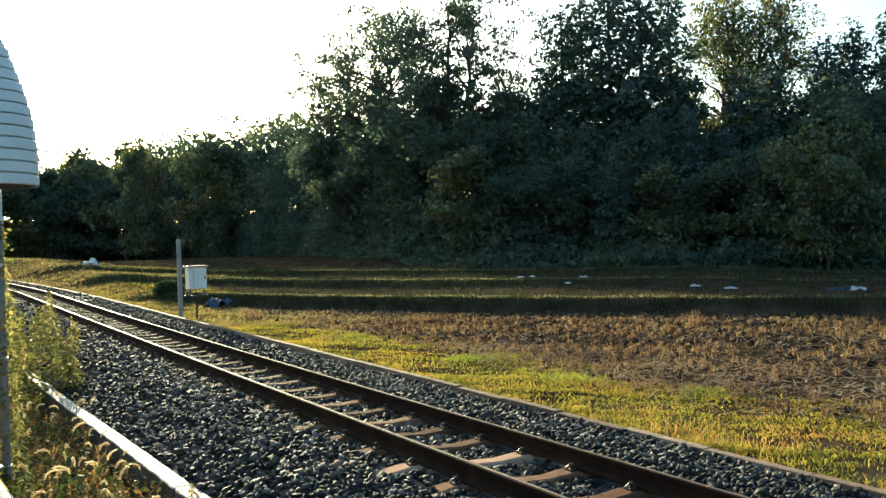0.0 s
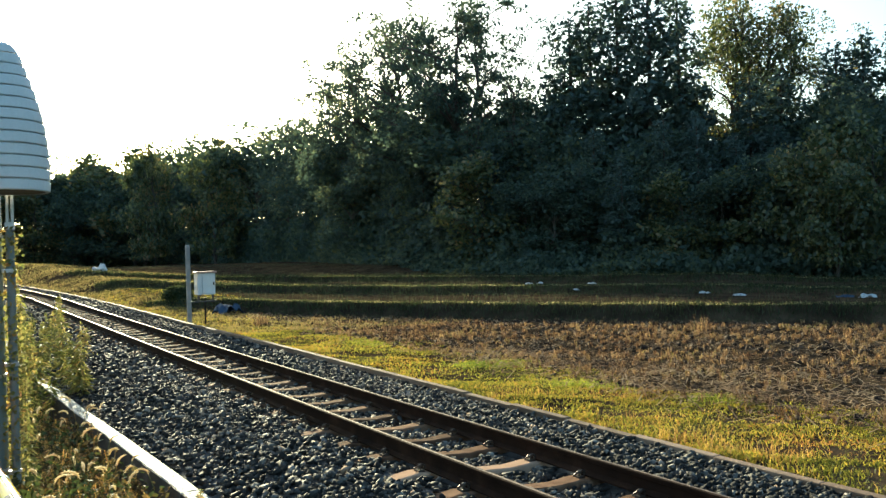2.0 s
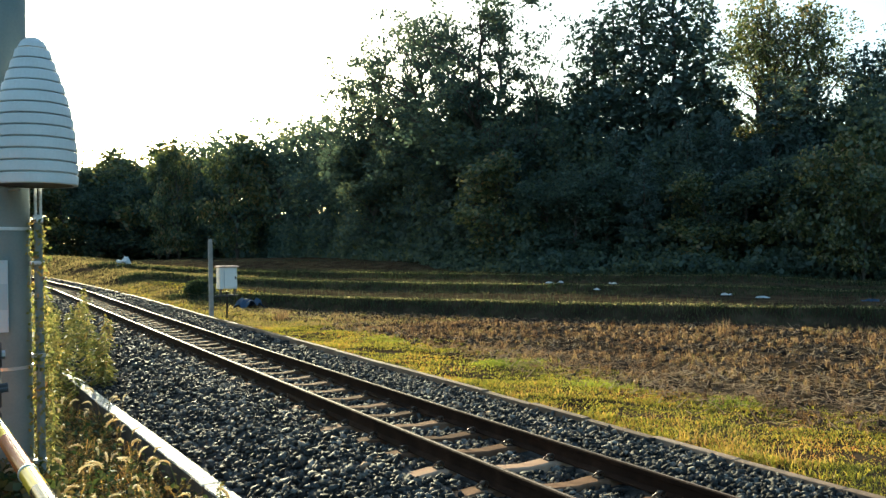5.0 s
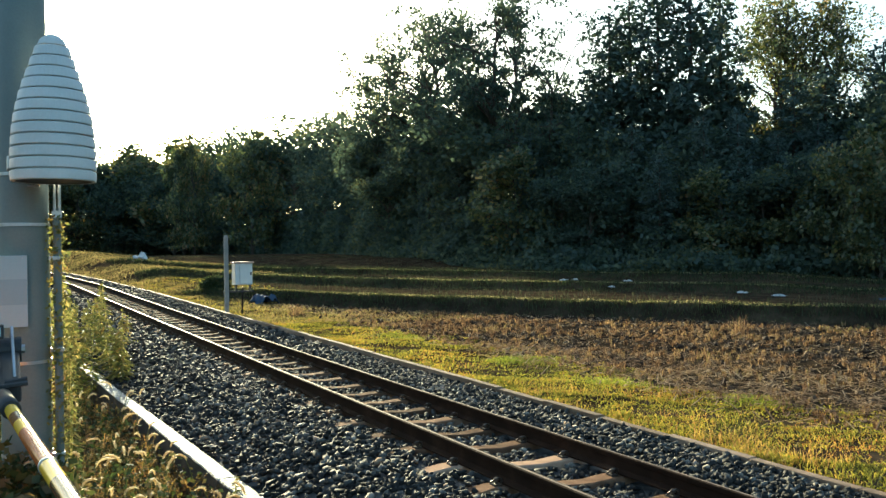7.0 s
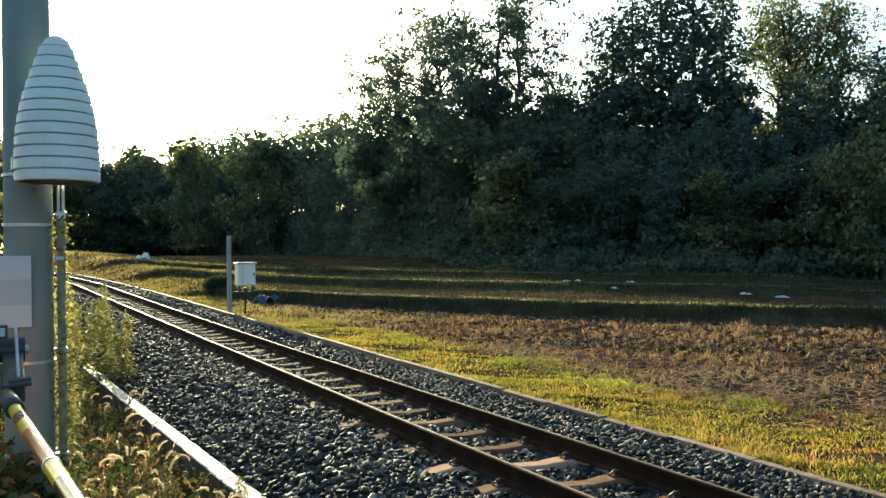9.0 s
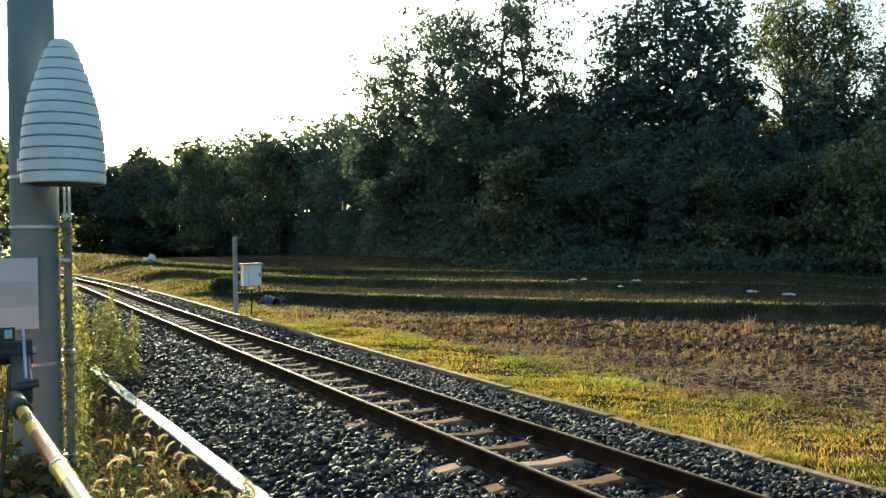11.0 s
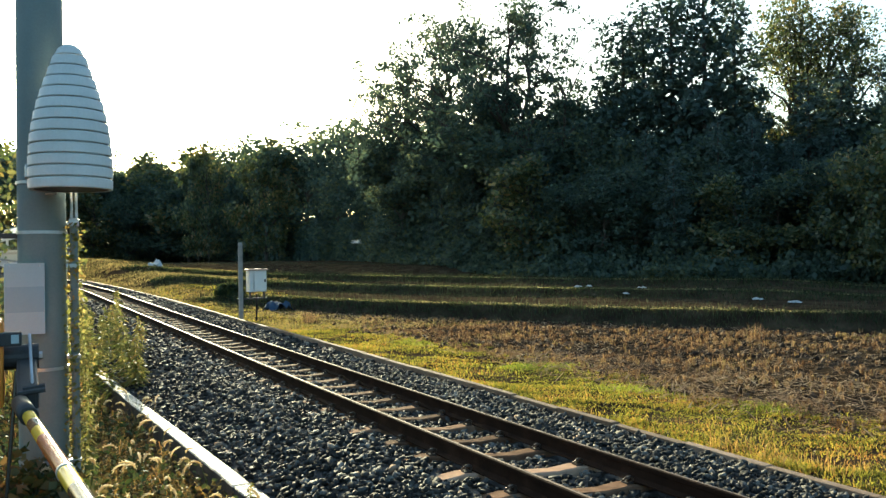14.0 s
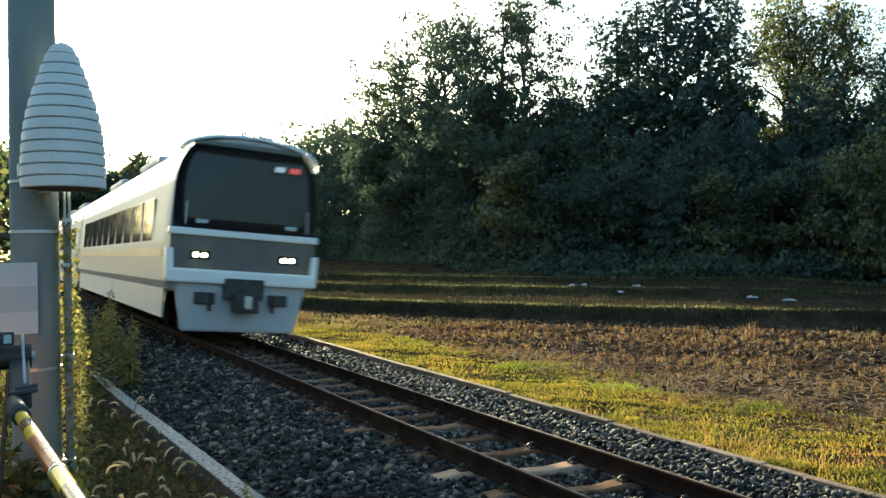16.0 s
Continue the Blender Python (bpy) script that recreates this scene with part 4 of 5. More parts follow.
# ---- crossing equipment ----
def make_pole():
    e = thing("utility_pole", "grey concrete utility pole with straps beside the crossing", "pole", m=pose(-3.80, 6.72, -0.45))
    part("shaft", lathe(bmesh.new(), [(0.178, 0), (0.172, 2.0), (0.15, 8.5), (0.0, 8.52)], 36), M["pole"], e, smooth=True)
    for z in (0.62, 1.32, 2.36, 2.74):
        part("strap", lathe(bmesh.new(), [(0.174, z), (0.1795, z + 0.002), (0.1795, z + 0.024), (0.172, z + 0.026)], 36), M["galv"], e, "steel strap")
    part("bracket", boxed(-0.55, 0.0, -0.02, 0.02, 2.33, 2.37, 0.004), M["darksteel"], e)
    bm = tube(bmesh.new(), (0.02, -0.185, 2.66), (0.1, -0.185, 2.662), 0.008, sides=6)
    part("strap_bolt", bm, M["galv"], e)
    s = thing("notice_plate", "pale notice plate with a grey middle band on the pole", "sign", m=pose(-3.925, 6.505, 1.16))
    part("plate", boxed(-0.135, 0.135, -0.004, 0.004, 0, 0.53, 0.002), M["paper"], s)
    part("band", boxed(-0.13, 0.13, -0.0075, -0.0045, 0.165, 0.355), M["paper2"], s, "grey middle band")
    for x in (-0.1, 0.1):
        part("rivet", lathe(bmesh.new(), [(0.008, 0), (0.006, 0.003), (0, 0.004)], 8), M["galv"], s, m=pose(x, -0.004, 0.51, 90, 0, 0))


def make_cover():
    e = thing("bell_cover", "pale ribbed beehive-shaped plastic cover fixed before the pole", "cover", m=pose(-3.615, 6.24, 2.22))
    radii = [0.285, 0.287, 0.286, 0.282, 0.276, 0.266, 0.252, 0.234, 0.212, 0.186, 0.158, 0.13]
    for i, r in enumerate(radii):
        z = i * 0.082
        top = radii[i + 1] if i + 1 < len(radii) else 0.1
        bm = lathe(bmesh.new(), [(r - 0.03, z), (r - 0.004, z + 0.001), (r, z + 0.006), ((r + top) / 2 + 0.002, z + 0.066), ((r + top) / 2 - 0.006, z + 0.072), (top - 0.028, z + 0.074), (top - 0.03, z + 0.082)], 40)
        part("rib", bm, M["cover"], e, smooth=False)
    part("cap", lathe(bmesh.new(), [(0.1, 0.984), (0.08, 1.03), (0.04, 1.06), (0, 1.07)], 32), M["cover"], e)
    part("underside", lathe(bmesh.new(), [(0.256, 0.004), (0.12, 0.012), (0.0, 0.012)], 40), M["darksteel"], e)
    part("wire_end", tube(bmesh.new(), (0.27, -0.04, 0.26), (0.345, -0.05, 0.305), 0.005, sides=6), M["galv"], e, "short bare wire end")
    part("mount", boxed(-0.3, -0.02, 0.2, 0.36, 0.1, 0.2, 0.01), M["galv"], e)
    c = thing("conduit", "thin steel conduit pipes with a joint box", "pipe", m=pose(-3.58, 6.62, -0.45))
    part("pipe", tube(bmesh.new(), (0.0, 0, 0), (0.0, 0, 2.5), 0.03), M["pole"], c, "dull grey pipe", smooth=False)
    for x in (-0.016, 0.018):
        part("tail_pipe", tube(bmesh.new(), (x, -0.02, 2.46), (x, -0.02, 2.68), 0.011), M["galv"], c, "bright thin pipe")
    part("joint", boxed(-0.035, 0.035, -0.035, 0.035, 2.42, 2.48, 0.008), M["galv"], c)
    for z in (0.6, 1.4, 2.1):
        part("pipe_clamp", boxed(-0.06, 0.036, -0.036, 0.036, z, z + 0.03, 0.004), M["galv"], c)


def make_barrier():
    e = thing("barrier_machine", "orange crossing barrier machine with dark arm bracket", "barrier machine", m=pose(-4.28, 5.3, -0.45))
    part("column", lathe(bmesh.new(), [(0.14, 0), (0.14, 0.03), (0.085, 0.05), (0.085, 1.34)], 24), M["darksteel"], e)
    part("housing", boxed(-0.3, 0.235, -0.24, 0.24, 1.3, 1.78, 0.025), M["orange"], e, "orange painted housing")
    part("lid", boxed(-0.31, 0.23, -0.25, 0.25, 1.772, 1.80, 0.01), M["orange"], e)
    part("lower_panel", boxed(-0.22, 0.2, -0.2, 0.2, 0.62, 1.29, 0.02), M["orange"], e)
    hub = part("hub", tube(bmesh.new(), (0.21, -0.1, 1.58), (0.42, -0.1, 1.58), 0.075, sides=20), M["darksteel"], e, "dark pivot hub")
    part("hub_bolt", tube(bmesh.new(), (0.42, -0.1, 1.58), (0.44, -0.1, 1.58), 0.025, sides=6), M["galv"], hub)
    bm = bmesh.new()
    box(bm, 0.30, 0.41, -0.62, -0.06, 1.31, 1.6, 0.02)
    for v in bm.verts:
        if v.co.y < -0.3:
            v.co.z = 1.36 + (v.co.z - 1.36) * 0.35
    part("arm_bracket", bm, M["darksteel"], e)
    part("rod", tube(bmesh.new(), (0.37, -0.2, 1.72), (0.38, -0.55, 1.43), 0.009, sides=8), M["galv"], e, "bright steel rod")
    for y, z in ((-0.52, 1.43), (-0.58, 1.45), (-0.66, 1.44)):
        part("clamp_bolt", tube(bmesh.new(), (0.33, y, z), (0.44, y, z + 0.01), 0.014, sides=6), M["darksteel"], e)
    part("lamp_box", boxed(0.21, 0.33, -0.27, -0.2, 1.66, 1.74, 0.008), M["darksteel"], e)
    part("lamp_lens", boxed(0.275, 0.315, -0.275, -0.268, 1.675, 1.725, 0.002), M["paper"], e)
    part("cable", tube(bmesh.new(), (0.2, -0.22, 0.3), (0.3, -0.1, 1.5), 0.012, sides=6), M["black"], e)
    a = thing("crossing_gate", "lowered crossing gate pole with yellow, black and red bands", "crossing gate", m=pose(-3.945, 4.45, 0.935, 0, 0, 4.7))
    part("socket", tube(bmesh.new(), (0, 0.2, 0), (0, -0.26, 0), 0.045, sides=20), M["darksteel"], a, "dark steel socket")
    y = 0.26
    for mat, ln in (("yellow", 0.22), ("black", 0.2), ("yellow", 0.22), ("red", 0.64), ("yellow", 0.27), ("black", 0.3), ("yellow", 0.3), ("black", 0.3), ("red", 0.5), ("yellow", 0.3), ("black", 0.3)):
        part("band", tube(bmesh.new(), (0, -y, 0), (0, -y - ln, 0), 0.031, sides=28, caps=False), M[mat], a, mat + " band", smooth=False)
        y += ln
    part("end_cap", tube(bmesh.new(), (0, -y, 0), (0, -y - 0.02, 0), 0.032, sides=28), M["black"], a)
    part("ring", tube(bmesh.new(), (0, -1.53, 0), (0, -1.55, 0), 0.034, sides=28), M["galv"], a, "thin steel ring")
    for o in a.children:
        for p in o.data.polygons:
            p.use_smooth = len(p.vertices) == 4


def make_line_post():
    e = thing("line_post", "weathered square concrete post beside the kerb", "post", m=pose(2.28, 25.68, -0.42))
    bm = boxed(-0.062, 0.062, -0.062, 0.062, 0, 2.64, 0.012)
    part("shaft", bm, M["post"], e)
    part("cap", boxed(-0.05, 0.05, -0.05, 0.05, 2.62, 2.68, 0.01), M["post"], e)
    c = thing("equipment_cabinet", "white metal equipment cabinet with a rusty lid on the post", "cabinet", m=pose(2.86, 25.75, 0.62))
    part("body", boxed(-0.33, 0.22, -0.2, 0.25, 0.06, 0.74, 0.012), M["cabinet"], c)
    d = part("door", boxed(-0.19, 0.2, -0.225, -0.2, 0.1, 0.70, 0.008), M["cabinet"], c)
    part("lock", boxed(0.14, 0.18, -0.25, -0.22, 0.36, 0.46, 0.004), M["black"], d, "black door lock")
    part("hinge", tube(bmesh.new(), (-0.19, -0.225, 0.1), (-0.19, -0.225, 0.66), 0.012, sides=8), M["galv"], c)
    bm = boxed(-0.37, 0.26, -0.26, 0.29, 0.74, 0.79, 0.01)
    part("lid", bm, M["cabtop"], c, "rust-brown overhanging lid")
    for x in (-0.26, 0.18):
        part("bracket", boxed(x - 0.025, x + 0.025, -0.05, 0.05, -0.14, 0.06, 0.004), M["darksteel"], c)
    part("cross_arm", boxed(-0.66, 0.3, -0.03, 0.03, -0.18, -0.13, 0.006), M["darksteel"], c)
    part("cable", tube(bmesh.new(), (-0.05, 0.0, -0.02), (-0.05, 0.1, -0.95), 0.03, sides=8), M["black"], c)


def crumpled(name, size, mat, seed, label, category, m, group=""):
    """A creased sheet lying in folds."""
    rng = np.random.default_rng(seed)
    bm = bmesh.new()
    bmesh.ops.create_grid(bm, x_segments=9, y_segments=7, size=0.5)
    for v in bm.verts:
        n1 = noise.noise(Vector((v.co.x * 3 + seed, v.co.y * 3, 0)))
        n2 = noise.noise(Vector((v.co.x * 8 + seed, v.co.y * 8, 3)))
        v.co.z = max(0.0, 0.32 * (1 - 2.6 * v.co.length ** 2) + 0.35 * n1 + 0.12 * n2)
        v.co.x += 0.12 * n2
        v.co.y += 0.12 * n1
    for v in bm.verts:
        v.co.x, v.co.y, v.co.z = v.co.x * size[0], v.co.y * size[1], v.co.z * size[2]
    bmesh.ops.solidify(bm, geom=bm.faces[:], thickness=0.01)
    ob = part(name, bm, M[mat], m=m, smooth=False)
    return tagged(ob, label, category, group)


def make_bits():
    def at(u, d, dz=0.0, turn=0.0):
        p = bearing(u, d)
        return pose(p.x, p.y, float(ground_z(p.x, p.y)) + dz, 0, 0, turn)
    k = 0
    for u, d, w, h, mat in ((0.165, 33.5, 0.5, 0.5, "film"), (0.178, 33.8, 0.6, 0.6, "film"), (0.223, 31.5, 0.6, 0.35, "film"), (0.243, 32, 0.6, 0.5, "film"),
                            (0.385, 28, 0.45, 0.5, "film"), (0.43, 26, 0.55, 0.4, "film"), (0.566, 23.2, 0.6, 0.5, "blue"), (0.596, 22.8, 0.6, 0.8, "film")):
        k += 1
        lab = "crumpled blue sheet on the terrace bank" if mat == "blue" else "small crumpled white plastic sheet on the terrace"
        crumpled("plastic_sheet", (w * 0.75, 0.2, h * 0.32), mat, k, lab, "plastic sheet", at(u, d, 0.05, 20 * k), "sheets on the terraces")
    crumpled("tarpaulin", (1.15, 0.9, 1.25), "blue", 40, "blue-grey tarpaulin heaped on the grass", "tarpaulin", at(-0.204, 31.5, -0.02, 30))
    crumpled("plastic_sheet", (1.4, 1.0, 1.6), "film", 43, "white sheet over a heap by the meadow", "plastic sheet", at(-0.352, 62, -0.05, 80))
    # heap of cut grass behind the post
    rng = np.random.default_rng(8)
    for u, d, r in ((-0.262, 36, 0.7),):
        p = bearing(u, d)
        v = unit(rng.normal(0, 1, (1400, 3))) * r * rng.uniform(0.6, 1, (1400, 1))
        v[:, 2] = np.abs(v[:, 2]) * 0.8
        vf = leaves(v, rng.uniform(0.1, 0.3, 1400), rng, 0.2, 0.25)
        ob = new("compost_heap", mesh_np("compost_heap", *vf, M["bank"]))
        ob.matrix_basis = pose(p.x, p.y, float(ground_z(p.x, p.y)))
        tagged(ob, "dark heap of cut grass in the meadow", "heap", kind="stuff")


def stem_plants(spots, rng, height, leaf, n_leaf, mat_leaf, plume=0.0, sway=0.10):
    """Upright leafy stems: thin strips with narrow leaves all the way up and a plume of small ones."""
    out = []
    for x, y in spots:
        h = height * rng.uniform(0.6, 1.15)
        lean = rng.normal(0, sway, 2)
        g = float(ground_z(x, y))
        t = rng.uniform(0.1, 1, n_leaf) ** 0.8
        p = np.stack([x + lean[0] * h * t ** 2, y + lean[1] * h * t ** 2, g + h * t], 1)
        a = rng.uniform(0, 6.283, n_leaf)
        size = leaf * (1.25 - 0.75 * t) * rng.uniform(0.6, 1.3, n_leaf)
        d = np.stack([np.cos(a), np.sin(a), rng.uniform(-0.5, 0.35, n_leaf)], 1)
        w = np.cross(d, np.array([0, 0, 1.0])) * 0.13
        s = size[:, None]
        v = np.stack([p, p + d * s * 0.45 + w * s, p + d * s + np.array([0, 0, -0.25]) * s, p + d * s * 0.45 - w * s], 1).reshape(-1, 3)
        out.append((v, np.arange(4 * n_leaf).reshape(-1, 4)))
        c = np.stack([x + lean[0] * h * np.linspace(0, 1, 6) ** 2, y + lean[1] * h * np.linspace(0, 1, 6) ** 2, g + h * np.linspace(0, 1, 6)], 1)
        for sx in ((0.0032, 0), (0, 0.0032)):
            o = np.array([*sx, 0])
            vv = np.concatenate([c - o, c + o])
            out.append((vv, np.array([[i, i + 6, i + 7, i + 1] for i in range(5)])))
        if plume:
            m = 110
            tt = rng.uniform(0, 1, m)
            pp = c[-1] + np.stack([rng.normal(0, 0.05, m) * (1.1 - tt), rng.normal(0, 0.05, m) * (1.1 - tt), -0.3 * plume * h + tt * 0.34 * plume * h], 1)
            out.append(leaves(pp, rng.uniform(0.015, 0.04, m), rng, 0, 0.5))
    return joined(*out)


def make_foxtails(rng):
    heads, stems = [], []
    for i in range(95):
        x = rng.uniform(-3.75, -2.42)
        y = rng.uniform(3.6, 11.0)
        edge = -2.1 - (y - 4) * 0.055
        if x > edge - 0.12:
            x = edge - 0.12 - rng.uniform(0, 0.3)
        g, h = float(ground_z(x, y)), rng.uniform(0.4, 0.75)
        a = rng.uniform(0, 6.283)
        d = np.array([math.cos(a), math.sin(a), 0])
        t = np.linspace(0, 1, 7)[:, None]
        c = np.array([x, y, g]) + np.array([0, 0, h]) * t + d * 0.18 * h * t ** 2
        ln, r = rng.uniform(0.065, 0.1), rng.uniform(0.008, 0.011)
        for o in (np.array([0.0018, 0, 0]), np.array([0, 0.0018, 0])):
            stems.append((np.concatenate([c - o, c + o]), np.array([[k, k + 7, k + 8, k + 1] for k in range(6)])))
        k = 2
        stems.append(blades(np.repeat(c[[0, 1, 2]], 2, 0)[:k], rng.uniform(0.15, 0.35, k), rng.uniform(0.008, 0.014, k), 0.8, 0.9, rng))
        # nodding head: a bent spindle with bristles
        m, sides = 8, 6
        ring = []
        bend = rng.uniform(1.4, 2.7)
        for j in range(m):
            u = j / (m - 1)
            th = bend * u
            cen = c[-1] + ln * (np.array([0, 0, 1]) * math.sin(th + 0.001) / max(bend, 0.1) * 1.1 + d * (1 - math.cos(th)) / max(bend, 0.1) * 1.6)
            rr = r * math.sin(math.pi * (0.12 + 0.8 * u)) ** 0.6
            e1 = np.cross(d, np.array([0, 0, 1.0]))
            e2 = d * math.cos(th) - np.array([0, 0, 1]) * math.sin(th)
            ring.append([cen + rr * (math.cos(q) * e1 + math.sin(q) * e2) for q in np.linspace(0, 6.283, sides, endpoint=False)])
        R = np.array(ring)
        f = [[j * sides + s, j * sides + (s + 1) % sides, (j + 1) * sides + (s + 1) % sides, (j + 1) * sides + s] for j in range(m - 1) for s in range(sides)]
        heads.append((R.reshape(-1, 3), np.array(f)))
        nb = 70
        src = R.reshape(-1, 3)[rng.integers(0, m * sides, nb)]
        cen = R.mean(1)[rng.integers(0, m, nb)]
        dirv = unit(src - R.mean((0, 1)) * 0.5 - cen * 0.5 + rng.normal(0, 0.004, (nb, 3)))
        w = np.cross(dirv, rng.normal(0, 1, (nb, 3))) * 0.0012
        tip = src + dirv * rng.uniform(0.010, 0.018, nb)[:, None]
        heads.append((np.stack([src - w, src + w, tip + w * 0.2, tip - w * 0.2], 1).reshape(-1, 3), np.arange(4 * nb).reshape(-1, 4)))
    stuff("foxtail_heads", joined(*heads), M["foxtail"], "nodding golden bristly foxtail seed heads", "foxtail grass")
    stuff("foxtail_stems", joined(*stems), M["darkweed"], "thin stems and blades of foxtail grass", "foxtail grass")


def make_weeds():
    rng = np.random.default_rng(77)
    spots = [(rng.uniform(-3.15, -2.1), rng.uniform(13.0, 17.6)) for _ in range(21)]
    stuff("tall_weeds", stem_plants(spots, rng, 1.75, 0.19, 110, "weed", 1.0), M["lush"], "tall sunlit yellow-green weeds by the pole", "weeds")
    spots = [(rng.uniform(-3.52, -3.44), rng.uniform(7.4, 7.8)) for _ in range(3)]
    stuff("goldenrod", stem_plants(spots, rng, 2.1, 0.1, 170, "weed", 1.0, 0.02), M["lush"], "slender tall weed with a feathery top", "weeds")
    # creeper round the conduit
    n = 900
    a, z = rng.uniform(0, 6.283, n), rng.uniform(0, 2.45, n)
    p = np.stack([-3.58 + np.cos(a) * rng.uniform(0.03, 0.09, n), 6.62 + np.sin(a) * rng.uniform(0.03, 0.1, n), -0.45 + z], 1)
    stuff("creeper", leaves(p, rng.uniform(0.02, 0.06, n), rng, 0, 0.6), M["lush"], "small-leaved creeper climbing the conduit", "creeper")
    # low broad-leaved weeds and grass on the dark bank below the arm
    n = 13000
    x, y = rng.uniform(-4.6, -2.3, n), rng.uniform(2.4, 12, n)
    ok = x < -2.2 - (y - 4) * 0.055
    x, y = x[ok], y[ok]
    q = on_ground(x, y) + np.stack([0 * x, 0 * x, rng.uniform(0, 1, len(x)) ** 1.5 * 0.42], 1)
    stuff("low_weeds", leaves(q, rng.uniform(0.03, 0.085, len(x)), rng, 0.4, 0.6), M["darkweed"], "low leafy weeds on the bank below the barrier", "weeds")
    n = 600
    x, y = rng.uniform(-4.6, -2.3, n), rng.uniform(2.4, 16, n)
    ok = x < -2.2 - (y - 4) * 0.055
    x, y = x[ok], y[ok]
    stuff("bank_weeds", blades(on_ground(x, y), rng.uniform(0.12, 0.45, len(x)), rng.uniform(0.006, 0.013, len(x)), 0.5, 0.7, rng), M["goldweed"], "long yellowing grass on the bank", "grass")
    make_foxtails(rng)
    spots = []
    for i in range(430):
        y = rng.uniform(3.2, 12.5)
        spots.append((float(wall_x(y)) - 0.15 - rng.uniform(0, 1, 1)[0] ** 1.3 * 1.2, y))
    stuff("gold_weeds", stem_plants(spots, rng, 0.42, 0.065, 60, "weed", 0.0, 0.3), M["goldweed"], "low golden weeds with small leaves on the bank", "weeds")
    n = 1500
    x, y = rng.uniform(-4.9, -3.5, n), rng.uniform(2.2, 7, n)
    q = on_ground(x, y, 0.05) + np.stack([0 * x, 0 * x, rng.uniform(0, 0.35, n)], 1)
    stuff("broad_weeds", leaves(q, rng.uniform(0.08, 0.17, n), rng, 0.65, 0.85), M["darkweed"], "dark broad-leaved creeper below the gate pole", "weeds")
    # rank dark weeds that hide the foot of the pole
    n = 5200
    x, y = rng.uniform(-4.55, -3.5, n), rng.uniform(4.9, 6.45, n)
    top = 0.62 + 0.25 * lumps(x, y, 2.2, 3)
    q = on_ground(x, y) + np.stack([0 * x, 0 * x, top * rng.uniform(0, 1, n) ** 0.8], 1)
    stuff("rank_weeds", leaves(q, rng.uniform(0.05, 0.12, n), rng, 0.45, 0.7), M["darkweed"], "rank dark leafy weeds at the foot of the pole", "weeds")
    # ground cover beyond the pole
    n = 14000
    x, y = -2.9 - 12 * rng.uniform(0, 1, n), 12 + 130 * rng.uniform(0, 1, n) ** 1.5
    stuff("lineside_grass", blades(on_ground(x, y), rng.uniform(0.2, 0.9, n), rng.uniform(0.015, 0.03, n), 0.5, 0.6, rng), M["weed"], "long grass along the line behind the pole", "grass")
    # creeper-covered sapling on the edging
    spots = [(-2.27 - 0.02 * (i % 3), 5.85 + 0.09 * i) for i in range(9)]
    stuff("edge_weed", stem_plants(spots, rng, 0.46, 0.1, 40, "weed"), M["weed"], "small reddish weed on the edging wall", "weeds")
    TREES["shrub"] = (broad_tree("shrub", 61, 4.0, 1.3, 2600, 0.11, "leaf_light", "sunlit yellowing shrub behind the pole", False, 0.1, 0.12), 4.4)
    for x, y, h in ((-4.75, 14, 4.0), (-5.7, 15.5, 5.2), (-5.2, 12.5, 3.4), (-6.6, 19, 6.5)):
        src, h0 = TREES["shrub"]
        m = Matrix.LocRotScale((x, y, float(ground_z(x, y))), Euler((0, 0, x * 3)), (h / h0,) * 3)
        if "shrub" not in PLACED:
            PLACED.add("shrub")
            src.matrix_basis = m
        else:
            copy_thing(src, Matrix.Identity(4)).matrix_basis = m


make_undergrowth()
make_pole()
make_cover()
make_barrier()
make_line_post()
make_bits()
make_fields()
make_weeds()


# ---- train ----
TRAIN_Y, TRAIN_V = 15.9, 23.5
train = thing("train", "white commuter train with dark windscreen and lit headlamps", "train")


def car_section(inset=0.0):
    """Half-rounded body outline, x and z, clockwise from the lower left."""
    w = 1.44 - inset
    pts = [(-w + 0.06, 1.0), (-w, 1.15), (-w - 0.03, 1.9), (-w + 0.03, 3.1), (-w + 0.16, 3.5)]
    for i in range(1, 8):
        a = math.pi * i / 8
        pts.append((-(w - 0.2) * math.cos(a), 3.5 + (0.6 - inset) * math.sin(a) ** 0.7))
    return pts + [(-x, z) for x, z in reversed(pts[:5])]


